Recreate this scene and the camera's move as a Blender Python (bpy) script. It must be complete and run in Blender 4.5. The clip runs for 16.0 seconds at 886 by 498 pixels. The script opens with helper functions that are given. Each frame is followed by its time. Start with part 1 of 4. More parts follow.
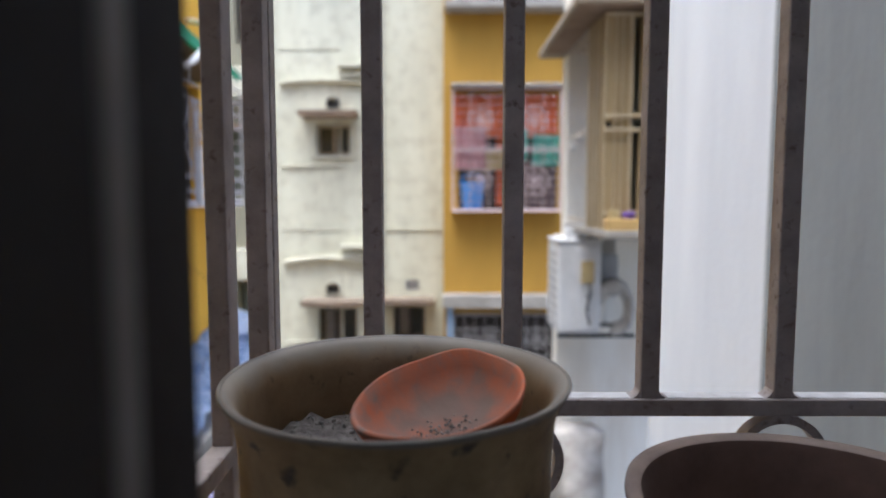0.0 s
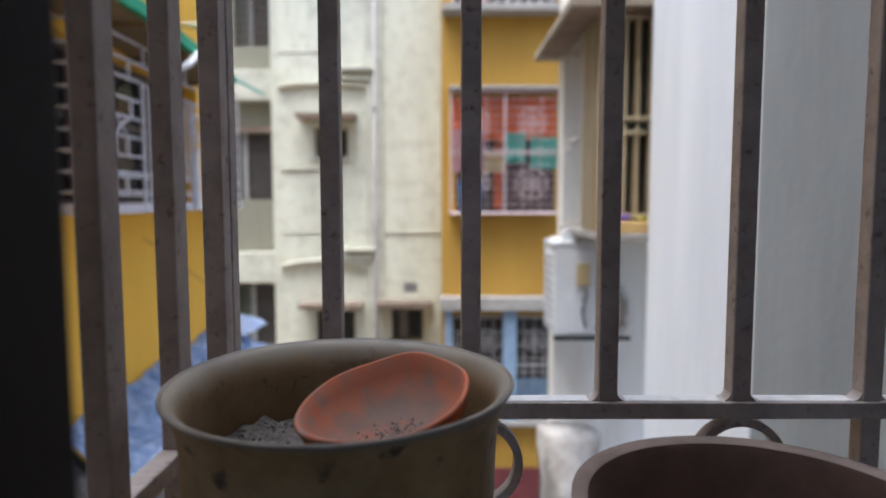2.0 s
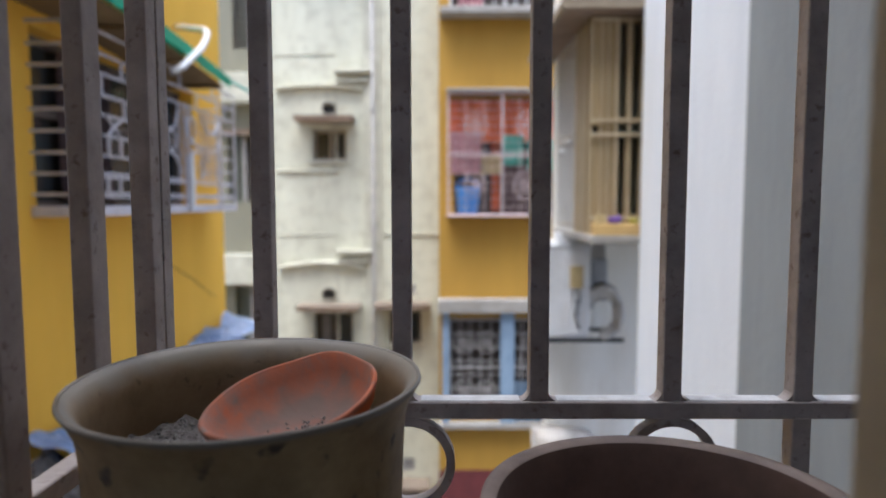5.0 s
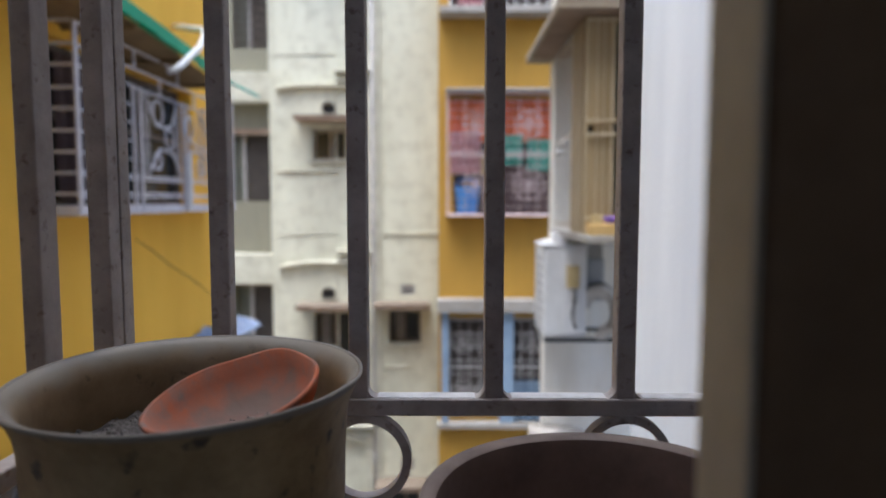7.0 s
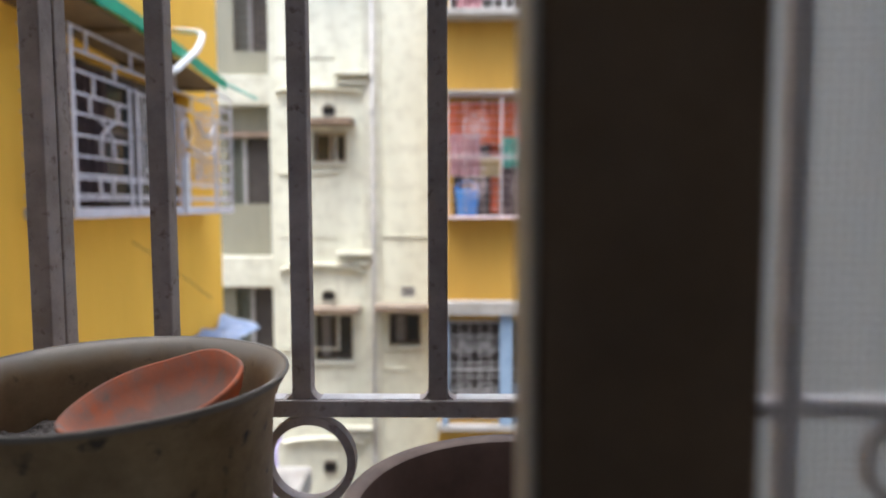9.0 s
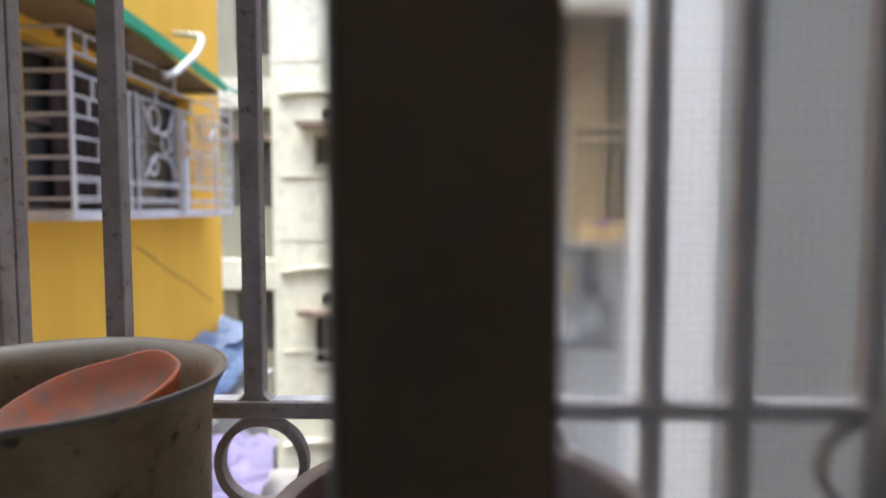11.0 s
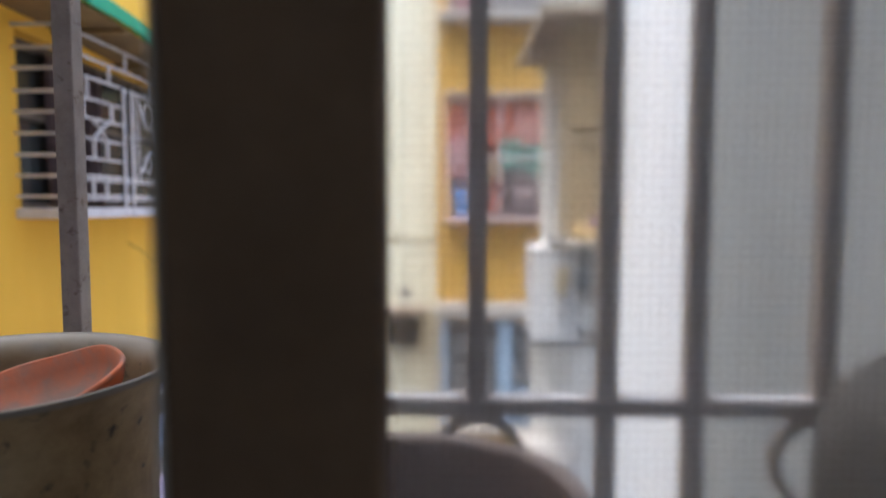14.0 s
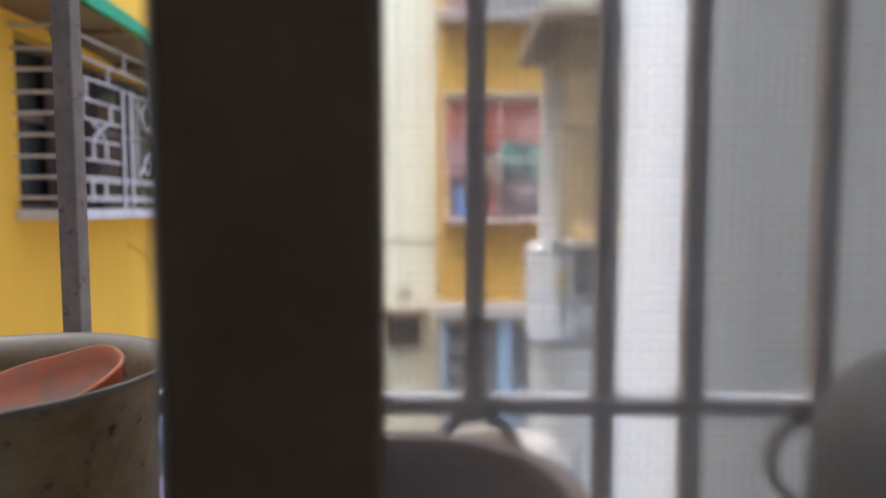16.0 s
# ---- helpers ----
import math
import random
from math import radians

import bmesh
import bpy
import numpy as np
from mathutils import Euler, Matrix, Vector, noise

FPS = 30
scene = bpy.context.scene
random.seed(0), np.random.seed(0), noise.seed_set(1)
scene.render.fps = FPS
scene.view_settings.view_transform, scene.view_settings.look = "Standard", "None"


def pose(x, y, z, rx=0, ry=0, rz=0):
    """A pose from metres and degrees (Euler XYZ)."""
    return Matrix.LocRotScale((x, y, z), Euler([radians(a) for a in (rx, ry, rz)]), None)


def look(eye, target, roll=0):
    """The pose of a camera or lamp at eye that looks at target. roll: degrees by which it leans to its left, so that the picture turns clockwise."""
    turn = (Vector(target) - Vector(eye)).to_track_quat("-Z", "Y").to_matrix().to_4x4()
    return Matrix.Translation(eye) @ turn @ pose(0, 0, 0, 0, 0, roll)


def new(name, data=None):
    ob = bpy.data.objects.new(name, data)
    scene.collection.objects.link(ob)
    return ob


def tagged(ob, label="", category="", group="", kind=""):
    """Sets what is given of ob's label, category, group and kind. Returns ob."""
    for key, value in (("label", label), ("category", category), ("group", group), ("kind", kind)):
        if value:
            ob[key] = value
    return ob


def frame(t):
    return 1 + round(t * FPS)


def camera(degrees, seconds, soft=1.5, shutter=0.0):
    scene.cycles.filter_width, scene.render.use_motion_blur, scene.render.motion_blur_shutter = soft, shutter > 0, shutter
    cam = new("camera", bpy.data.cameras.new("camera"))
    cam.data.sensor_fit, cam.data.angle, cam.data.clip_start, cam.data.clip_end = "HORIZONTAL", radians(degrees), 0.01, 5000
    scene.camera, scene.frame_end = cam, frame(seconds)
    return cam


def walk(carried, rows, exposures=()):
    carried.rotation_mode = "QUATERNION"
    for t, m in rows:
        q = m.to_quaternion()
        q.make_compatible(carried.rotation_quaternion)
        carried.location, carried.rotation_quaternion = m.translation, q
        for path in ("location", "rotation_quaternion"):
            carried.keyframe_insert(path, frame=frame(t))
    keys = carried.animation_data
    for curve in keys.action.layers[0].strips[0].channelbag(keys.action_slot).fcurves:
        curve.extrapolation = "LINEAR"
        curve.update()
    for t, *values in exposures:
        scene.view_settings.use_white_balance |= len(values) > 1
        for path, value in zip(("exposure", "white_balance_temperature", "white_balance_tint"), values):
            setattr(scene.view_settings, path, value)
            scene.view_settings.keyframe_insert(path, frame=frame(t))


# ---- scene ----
cam = camera(70.0, 16.0, soft=1.8)
cam.data.dof.use_dof = True
cam.data.dof.focus_distance = 0.46
cam.data.dof.aperture_fstop = 5.3
PATH = [
    (0.0, pose(0.0000, 0.0012, 1.0605, 85.263, 0.032, 0.146)),
    (0.5, pose(0.0052, 0.0003, 1.0615, 85.204, 0.016, 0.091)),
    (1.0, pose(0.0129, 0.0001, 1.0617, 85.267, 0.038, 0.068)),
    (1.5, pose(0.0239, 0.0004, 1.0613, 85.355, 0.002, 0.164)),
    (2.0, pose(0.0311, -0.0005, 1.0614, 85.494, 0.077, 0.161)),
    (2.5, pose(0.0370, -0.0010, 1.0614, 85.527, 0.084, 0.307)),
    (3.0, pose(0.0470, -0.0020, 1.0613, 85.403, 0.101, 0.286)),
    (3.5, pose(0.0546, -0.0029, 1.0615, 85.396, 0.060, 0.134)),
    (4.0, pose(0.0637, -0.0023, 1.0611, 85.591, 0.108, -0.094)),
    (6.5, pose(0.1098, -0.0046, 1.0590, 85.730, -0.008, 0.940)),
    (7.0, pose(0.1185, -0.0067, 1.0593, 85.682, 0.008, 0.434)),
    (7.5, pose(0.1338, -0.0053, 1.0587, 85.900, -0.079, 0.797)),
    (8.0, pose(0.1464, -0.0048, 1.0578, 86.345, -0.077, 1.108)),
    (8.5, pose(0.1580, -0.0041, 1.0574, 86.369, -0.083, 0.910)),
    (9.0, pose(0.1632, -0.0026, 1.0571, 85.909, 0.102, 0.697)),
    (11.5, pose(0.2110, -0.0022, 1.0559, 86.230, -0.042, 1.111)),
    (12.0, pose(0.2164, -0.0027, 1.0557, 86.142, -0.051, 1.172)),
    (12.5, pose(0.2202, -0.0030, 1.0558, 86.112, -0.093, 1.316)),
    (13.0, pose(0.2235, -0.0032, 1.0558, 86.160, -0.141, 1.353)),
    (13.5, pose(0.2283, -0.0037, 1.0553, 86.053, -0.102, 1.196)),
    (14.0, pose(0.2363, -0.0040, 1.0548, 86.082, -0.143, 1.039)),
    (14.5, pose(0.2371, -0.0043, 1.0543, 85.916, -0.073, 1.025)),
    (15.0, pose(0.2368, -0.0050, 1.0542, 85.768, -0.020, 1.013)),
    (15.5, pose(0.2368, -0.0054, 1.0544, 85.939, -0.062, 1.023)),
    (16.0, pose(0.2375, -0.0065, 1.0545, 86.131, -0.025, 0.988)),
]
walk(cam, PATH, [(0.0, 1.72, 5500, 7), (2.0, 1.66, 5500, 7), (3.6, 1.74, 5500, 7), (4.2, 1.73, 5500, 7), (6.5, 1.58, 5490, 7), (7.2, 1.60, 5540, 7), (8.0, 1.80, 5690, 7), (9.0, 2.02, 5690, 7), (11.5, 2.14, 5640, 7), (13.0, 2.25, 5640, 7), (16.0, 2.32, 5640, 7)])

# ---- daylight: a bright, hazy overcast sky ----
world = bpy.data.worlds.new("sky")
scene.world = world
world.use_nodes = True
wn = world.node_tree
sky = wn.nodes.new("ShaderNodeTexSky")
sky.sky_type = "NISHITA"
sky.sun_disc = False
sky.sun_elevation = radians(77)
sky.sun_rotation = radians(213)
sky.air_density = 0.7
sky.dust_density = 6.0
sky.ozone_density = 0.6
wn.links.new(sky.outputs[0], wn.nodes["Background"].inputs[0])
wn.nodes["Background"].inputs[1].default_value = 0.15
sun = new("sun", bpy.data.lights.new("sun", "SUN"))
sun.data.energy = 1.2
sun.data.angle = radians(40)
sun.data.color = (1.0, 0.97, 0.93)
# the hazy sun stands almost overhead, a little behind the eye
sun.matrix_world = look((-1.1, -1.7, 9.0), (0, 0, 0))


# ---- materials ----
def material(name, base, second=None, scale=6.0, rough=0.7, metal=0.0, bump=0.15, fine=60.0, spot=None, spot_amount=0.38, streak=False, size=1.0, spot_soft=0.03):
    """Two-scale mottled surface: base and second colour by a broad noise, spots by a finer one, bump by both."""
    m = bpy.data.materials.new(name)
    m.use_nodes = True
    t = m.node_tree
    b = t.nodes["Principled BSDF"]
    b.inputs["Roughness"].default_value = rough
    b.inputs["Metallic"].default_value = metal
    co = t.nodes.new("ShaderNodeTexCoord")
    mp = t.nodes.new("ShaderNodeMapping")
    mp.inputs["Scale"].default_value = (1, 1, 0.18) if streak else (1, 1, 1)
    t.links.new(co.outputs["Object"], mp.inputs[0])
    broad = t.nodes.new("ShaderNodeTexNoise")
    broad.inputs["Scale"].default_value = scale
    broad.inputs["Detail"].default_value = 6
    broad.inputs["Roughness"].default_value = 0.65
    t.links.new(mp.outputs[0], broad.inputs["Vector"])
    ramp = t.nodes.new("ShaderNodeValToRGB")
    ramp.color_ramp.elements[0].position = 0.33
    ramp.color_ramp.elements[1].position = 0.68
    second = second or tuple(c * 0.78 for c in base)
    ramp.color_ramp.elements[0].color = (*second, 1)
    ramp.color_ramp.elements[1].color = (*base, 1)
    t.links.new(broad.outputs["Fac"], ramp.inputs[0])
    grain = t.nodes.new("ShaderNodeTexNoise")
    grain.inputs["Scale"].default_value = fine
    grain.inputs["Detail"].default_value = 4
    t.links.new(co.outputs["Object"], grain.inputs["Vector"])
    col = ramp.outputs[0]
    if spot:
        sr = t.nodes.new("ShaderNodeValToRGB")
        sr.color_ramp.elements[0].position = spot_amount - spot_soft
        sr.color_ramp.elements[1].position = spot_amount + spot_soft
        sr.color_ramp.elements[0].color = (1, 1, 1, 1)
        sr.color_ramp.elements[1].color = (0, 0, 0, 1)
        t.links.new(grain.outputs["Fac"], sr.inputs[0])
        mix = t.nodes.new("ShaderNodeMix")
        mix.data_type = "RGBA"
        mix.inputs[7].default_value = (*spot, 1)
        t.links.new(sr.outputs[0], mix.inputs[0])
        t.links.new(col, mix.inputs[6])
        col = mix.outputs[2]
    t.links.new(col, b.inputs["Base Color"])
    add = t.nodes.new("ShaderNodeMath")
    add.operation = "MULTIPLY_ADD"
    add.inputs[1].default_value = 0.5
    t.links.new(grain.outputs["Fac"], add.inputs[0])
    t.links.new(broad.outputs["Fac"], add.inputs[2])
    bp = t.nodes.new("ShaderNodeBump")
    bp.inputs["Strength"].default_value = bump
    bp.inputs["Distance"].default_value = 0.02 * size
    t.links.new(add.outputs[0], bp.inputs["Height"])
    t.links.new(bp.outputs[0], b.inputs["Normal"])
    rr = t.nodes.new("ShaderNodeMapRange")
    rr.inputs["To Min"].default_value = max(0.02, rough - 0.12)
    rr.inputs["To Max"].default_value = min(1.0, rough + 0.12)
    t.links.new(grain.outputs["Fac"], rr.inputs[0])
    t.links.new(rr.outputs[0], b.inputs["Roughness"])
    return m


GRILLE = material("grille_paint", (0.50, 0.44, 0.405), (0.33, 0.283, 0.255), 30, 0.65, bump=0.4, fine=130, spot=(0.155, 0.105, 0.078), spot_amount=0.30, size=0.06, spot_soft=0.10)
# two tones for the frame's side faces, with the daylight in the colour
LITSIDE = material("daylit_frame_side", (0.60, 0.54, 0.42), (0.46, 0.41, 0.31), 30, 0.6, bump=0.1, fine=260, size=0.05)
DIMSIDE = material("dimly_lit_frame_side", (0.27, 0.245, 0.22), (0.19, 0.17, 0.15), 30, 0.6, bump=0.1, fine=260, size=0.05)
DARKWOOD = material("near_black_wood", (0.024, 0.018, 0.013), (0.014, 0.010, 0.008), 14, 0.85, bump=0.12, fine=160, streak=True, size=0.05)
POSTWOOD = material("brown_painted_wood", (0.245, 0.14, 0.064), (0.135, 0.076, 0.034), 12, 0.75, bump=0.15, fine=110, size=0.05)
ALU = material("weathered_aluminium", (0.43, 0.31, 0.15), (0.175, 0.105, 0.04), 17, 0.62, 0.0, bump=0.16, fine=70, spot=(0.05, 0.038, 0.026), spot_amount=0.35, size=0.05, spot_soft=0.05)
# brown of real stains, darkened further for the shade inside the pot
ALUIN = material("stained_and_shaded_pot_inside", (0.375, 0.268, 0.145), (0.165, 0.098, 0.042), 13, 0.55, 0.05, bump=0.2, fine=90, spot=(0.06, 0.04, 0.022), spot_amount=0.30, size=0.05, spot_soft=0.07)
CLAY = material("dusty_clay", (0.46, 0.125, 0.050), (0.27, 0.135, 0.092), 34, 0.85, bump=0.35, fine=95, spot=(0.20, 0.145, 0.12), spot_amount=0.36, size=0.05, spot_soft=0.14)
CLAYOUT = material("orange_clay", (0.60, 0.135, 0.032), (0.46, 0.105, 0.034), 40, 0.8, bump=0.3, fine=95, size=0.05)


def overlaid(m, colour, low, high, turn=None, rough=0.12, scale=45.0):
    """Lays a second colour over a material where the height in the object, stirred by noise, runs from low to high. turn: a tilted up."""
    t = m.node_tree
    b = t.nodes["Principled BSDF"]
    old = b.inputs["Base Color"].links[0].from_socket
    co = t.nodes.new("ShaderNodeTexCoord")
    dot = t.nodes.new("ShaderNodeVectorMath")
    dot.operation = "DOT_PRODUCT"
    dot.inputs[1].default_value = turn or (0, 0, 1)
    t.links.new(co.outputs["Object"], dot.inputs[0])
    stir = t.nodes.new("ShaderNodeTexNoise")
    stir.inputs["Scale"].default_value = scale
    stir.inputs["Detail"].default_value = 5
    t.links.new(co.outputs["Object"], stir.inputs["Vector"])
    mul = t.nodes.new("ShaderNodeMath")
    mul.operation = "MULTIPLY_ADD"
    mul.inputs[1].default_value = rough * abs(high - low) * 10
    t.links.new(stir.outputs["Fac"], mul.inputs[0])
    t.links.new(dot.outputs["Value"], mul.inputs[2])
    rng = t.nodes.new("ShaderNodeMapRange")
    rng.interpolation_type = "SMOOTHSTEP"
    off = rough * abs(high - low) * 5
    rng.inputs["From Min"].default_value = min(low, high) + off
    rng.inputs["From Max"].default_value = max(low, high) + off
    rng.inputs["To Min"].default_value = 0.0 if high > low else 1.0
    rng.inputs["To Max"].default_value = 1.0 if high > low else 0.0
    t.links.new(mul.outputs[0], rng.inputs[0])
    mix = t.nodes.new("ShaderNodeMix")
    mix.data_type = "RGBA"
    mix.inputs[7].default_value = (*colour, 1)
    t.links.new(rng.outputs[0], mix.inputs[0])
    t.links.new(old, mix.inputs[6])
    t.links.new(mix.outputs[2], b.inputs["Base Color"])


# pot: skylit grey lip and shaded brown below, coloured in with stains; grey rim; grey dust lying in the dish's hollow
overlaid(ALUIN, (0.275, 0.24, 0.19), 0.147, 0.161, rough=0.10)
overlaid(ALU, (0.21, 0.185, 0.15), 0.1560, 0.1590, rough=0.03)
DISH_UP = (-0.150, -0.185, 0.971)
overlaid(CLAY, (0.185, 0.125, 0.098), -0.010, -0.026, DISH_UP, rough=0.16)
BROWNPOT = material("brown_earthenware", (0.20, 0.146, 0.112), (0.115, 0.08, 0.06), 26, 0.65, bump=0.15, fine=210, size=0.05)
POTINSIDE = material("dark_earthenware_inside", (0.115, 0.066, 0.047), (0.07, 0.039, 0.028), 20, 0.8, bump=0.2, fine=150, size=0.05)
JARCLAY = material("dark_clay", (0.115, 0.096, 0.074), (0.05, 0.042, 0.032), 34, 0.8, bump=0.4, fine=120, size=0.06)
SOIL = material("ashy_soil", (0.20, 0.18, 0.16), (0.075, 0.06, 0.05), 150, 0.95, bump=1.0, fine=420, size=0.2)
# paler copy of the blue tarpaulin that carries a highlight as colour
LITTARP = material("tarpaulin_with_highlight", (0.70, 0.76, 0.88), (0.32, 0.45, 0.68), 8, 0.25, bump=0.5, fine=14)
DARKSHEET = material("dark_grey_sheet", (0.17, 0.155, 0.145), (0.05, 0.045, 0.042), 9, 0.6, bump=0.5, fine=20)
PEBBLE = material("grit", (0.26, 0.245, 0.225), (0.13, 0.118, 0.105), 190, 0.9, bump=0.2, fine=600, size=0.05)
NET = material("pale_nylon_net", (0.42, 0.41, 0.39), (0.33, 0.32, 0.30), 30, 0.7, bump=0.0)
nt = NET.node_tree
glow = nt.nodes.new("ShaderNodeBsdfTranslucent")
glow.inputs[0].default_value = (0.70, 0.69, 0.67, 1)
both = nt.nodes.new("ShaderNodeMixShader")
both.inputs[0].default_value = 0.4
nt.links.new(nt.nodes["Principled BSDF"].outputs[0], both.inputs[1])
nt.links.new(glow.outputs[0], both.inputs[2])
nt.links.new(both.outputs[0], nt.nodes["Material Output"].inputs[0])
# rough clear film, added to blur and haze what is seen through the screen
BLURFILM = bpy.data.materials.new("blurring_film")
BLURFILM.use_nodes = True
wb_ = BLURFILM.node_tree.nodes["Principled BSDF"]
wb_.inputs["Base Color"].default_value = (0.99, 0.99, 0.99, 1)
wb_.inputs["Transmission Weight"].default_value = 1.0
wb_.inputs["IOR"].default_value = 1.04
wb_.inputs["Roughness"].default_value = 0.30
# pale colour for the rail's top, with the skylight on it built in
TOPLIGHT = material("bright_rail_top", (0.74, 0.73, 0.72), (0.55, 0.53, 0.51), 60, 0.95, bump=0.4, fine=300, size=0.05)
ROOM = material("room_plaster", (0.34, 0.31, 0.27), (0.28, 0.25, 0.21), 3, 0.9, bump=0.1)
TILE = material("room_floor_stone", (0.22, 0.19, 0.16), (0.15, 0.13, 0.11), 4, 0.5, bump=0.05)
CREAM = material("cream_wall_paint", (0.67, 0.66, 0.52), (0.50, 0.49, 0.375), 1.9, 0.85, bump=0.2, fine=5, spot=(0.44, 0.42, 0.315), spot_amount=0.36, spot_soft=0.16, streak=True)
CREAMTRIM = material("cream_trim_paint", (0.60, 0.585, 0.47), (0.41, 0.39, 0.30), 4, 0.85, bump=0.2, fine=24)
SHADETOP = material("weathered_shade_top", (0.25, 0.20, 0.145), (0.16, 0.122, 0.088), 5, 0.9, bump=0.3, fine=30)
CHAJJA = material("weathered_sunshade", (0.34, 0.25, 0.18), (0.21, 0.145, 0.10), 5, 0.9, bump=0.3, fine=30)
OLIVE = material("olive_grey_plaster", (0.25, 0.235, 0.17), (0.19, 0.18, 0.13), 1.8, 0.9, bump=0.2, fine=18, streak=True)
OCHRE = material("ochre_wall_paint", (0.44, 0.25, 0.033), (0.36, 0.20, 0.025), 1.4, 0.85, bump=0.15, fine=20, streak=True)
# brighter ochre: the sun this wall misses is put into the colour
OCHREL = material("ochre_paint_with_sun_in_it", (0.85, 0.49, 0.050), (0.74, 0.41, 0.034), 1.6, 0.85, bump=0.15, fine=22, streak=True)
WHITE = material("white_wall_paint", (0.90, 0.935, 0.975), (0.79, 0.83, 0.885), 3.2, 0.85, bump=0.2, fine=26, streak=True)
GREYWALL = material("blue_grey_wall", (0.350, 0.378, 0.388), (0.270, 0.293, 0.303), 4.0, 0.9, bump=0.2, fine=26, streak=True)
DIRTYWHITE = material("dirty_white_wall", (0.88, 0.86, 0.79), (0.66, 0.60, 0.49), 2.4, 0.9, bump=0.25, fine=22, streak=True)
BEIGE = material("beige_wall_paint", (0.38, 0.285, 0.15), (0.29, 0.215, 0.11), 2.6, 0.85, bump=0.2, fine=30, streak=True)
BEIGEIRON = material("beige_iron_paint", (0.54, 0.45, 0.30), (0.43, 0.35, 0.23), 8, 0.6, bump=0.1)
WHITEIRON = material("white_iron_paint", (0.80, 0.79, 0.77), (0.66, 0.64, 0.62), 9, 0.55, bump=0.1)
LILACIRON = material("greyed_white_iron_paint", (0.66, 0.635, 0.645), (0.49, 0.465, 0.475), 9, 0.6, bump=0.1)
PINKIRON = material("pale_pink_iron_paint", (0.60, 0.49, 0.47), (0.47, 0.37, 0.35), 8, 0.6, bump=0.1)
GREYIRON = material("grey_iron_paint", (0.42, 0.40, 0.38), (0.31, 0.29, 0.27), 8, 0.6, bump=0.1)
LEDGE = material("weathered_white_ledge", (0.36, 0.335, 0.295), (0.24, 0.22, 0.19), 3.5, 0.9, bump=0.3, fine=30)
STAINED = material("stained_grey_white_render", (0.56, 0.53, 0.48), (0.27, 0.235, 0.20), 4.5, 0.95, bump=0.5, fine=30)
SLABSTONE = material("stained_slab", (0.42, 0.355, 0.265), (0.27, 0.22, 0.16), 4, 0.95, bump=0.4, fine=40)
CONCRETE = material("weathered_concrete", (0.42, 0.40, 0.36), (0.25, 0.23, 0.20), 4, 0.95, bump=0.4, fine=40)
SLABGREEN = material("pale_green_slab_paint", (0.52, 0.53, 0.46), (0.40, 0.40, 0.34), 4, 0.9, bump=0.2, fine=40)
# near-black colour that stands in for the shade inside rooms
SHADEBACK = material("dark_for_shade", (0.06, 0.05, 0.042), (0.04, 0.033, 0.028), 3, 0.9, bump=0.0)
PANE = material("dark_window_glass", (0.05, 0.055, 0.055), (0.03, 0.034, 0.034), 2, 0.12, bump=0.02, fine=3)
SHUTTER = material("brown_shutter_wood", (0.14, 0.11, 0.085), (0.09, 0.07, 0.055), 6, 0.6, bump=0.1)
FADED = material("faded_green_curtain", (0.23, 0.24, 0.19), (0.16, 0.17, 0.13), 5, 0.9, bump=0.2)
RED = material("red_orange_cloth", (0.80, 0.19, 0.06), (0.62, 0.125, 0.042), 5, 0.85, bump=0.2)
DUSKY = material("dull_brown_cloth", (0.155, 0.105, 0.10), (0.10, 0.066, 0.064), 6, 0.9, bump=0.2)
MAROON = material("maroon_wall_paint", (0.155, 0.032, 0.032), (0.10, 0.022, 0.022), 4, 0.8, bump=0.2)
PINK = material("pink_cloth", (0.60, 0.33, 0.34), (0.48, 0.25, 0.27), 7, 0.9, bump=0.3)
TEAL = material("teal_cloth", (0.16, 0.50, 0.39), (0.10, 0.38, 0.29), 6, 0.9, bump=0.3)
BLUE = material("blue_plastic", (0.08, 0.34, 0.86), (0.06, 0.27, 0.72), 7, 0.4, bump=0.05)
PALEBLUE = material("pale_blue_paint", (0.25, 0.335, 0.43), (0.18, 0.25, 0.335), 5, 0.7, bump=0.1)
TARP = material("blue_tarpaulin", (0.50, 0.60, 0.78), (0.13, 0.23, 0.45), 8, 0.28, bump=0.5, fine=14)
LILAC = material("lilac_plastic_sheet", (0.52, 0.47, 0.70), (0.38, 0.34, 0.54), 6, 0.35, bump=0.4, fine=18)
AWNING = material("green_awning_sheet", (0.02, 0.33, 0.17), (0.015, 0.26, 0.13), 4, 0.5, bump=0.1)
UNDERAWN = material("brown_awning_frame", (0.27, 0.18, 0.075), (0.19, 0.12, 0.05), 7, 0.85, bump=0.2)
PVC = material("white_plastic_pipe", (0.80, 0.79, 0.76), (0.70, 0.69, 0.66), 6, 0.4, bump=0.03)
ACWHITE = material("white_enamel_casing", (0.74, 0.745, 0.75), (0.62, 0.625, 0.63), 7, 0.45, bump=0.03)
ACGREY = material("grey_casing", (0.36, 0.37, 0.38), (0.28, 0.29, 0.30), 7, 0.5, bump=0.05)
TAN = material("tan_valve_cover", (0.52, 0.41, 0.20), (0.43, 0.33, 0.16), 9, 0.6, bump=0.05)
BLACK = material("black_rubber", (0.03, 0.03, 0.03), (0.02, 0.02, 0.02), 9, 0.7, bump=0.05)
HOSE = material("pale_pipe_insulation", (0.58, 0.56, 0.52), (0.40, 0.38, 0.345), 14, 0.85, bump=0.3)
LIMEPLASTIC = material("yellow_green_plastic", (0.42, 0.38, 0.06), (0.33, 0.29, 0.05), 9, 0.5, bump=0.05)
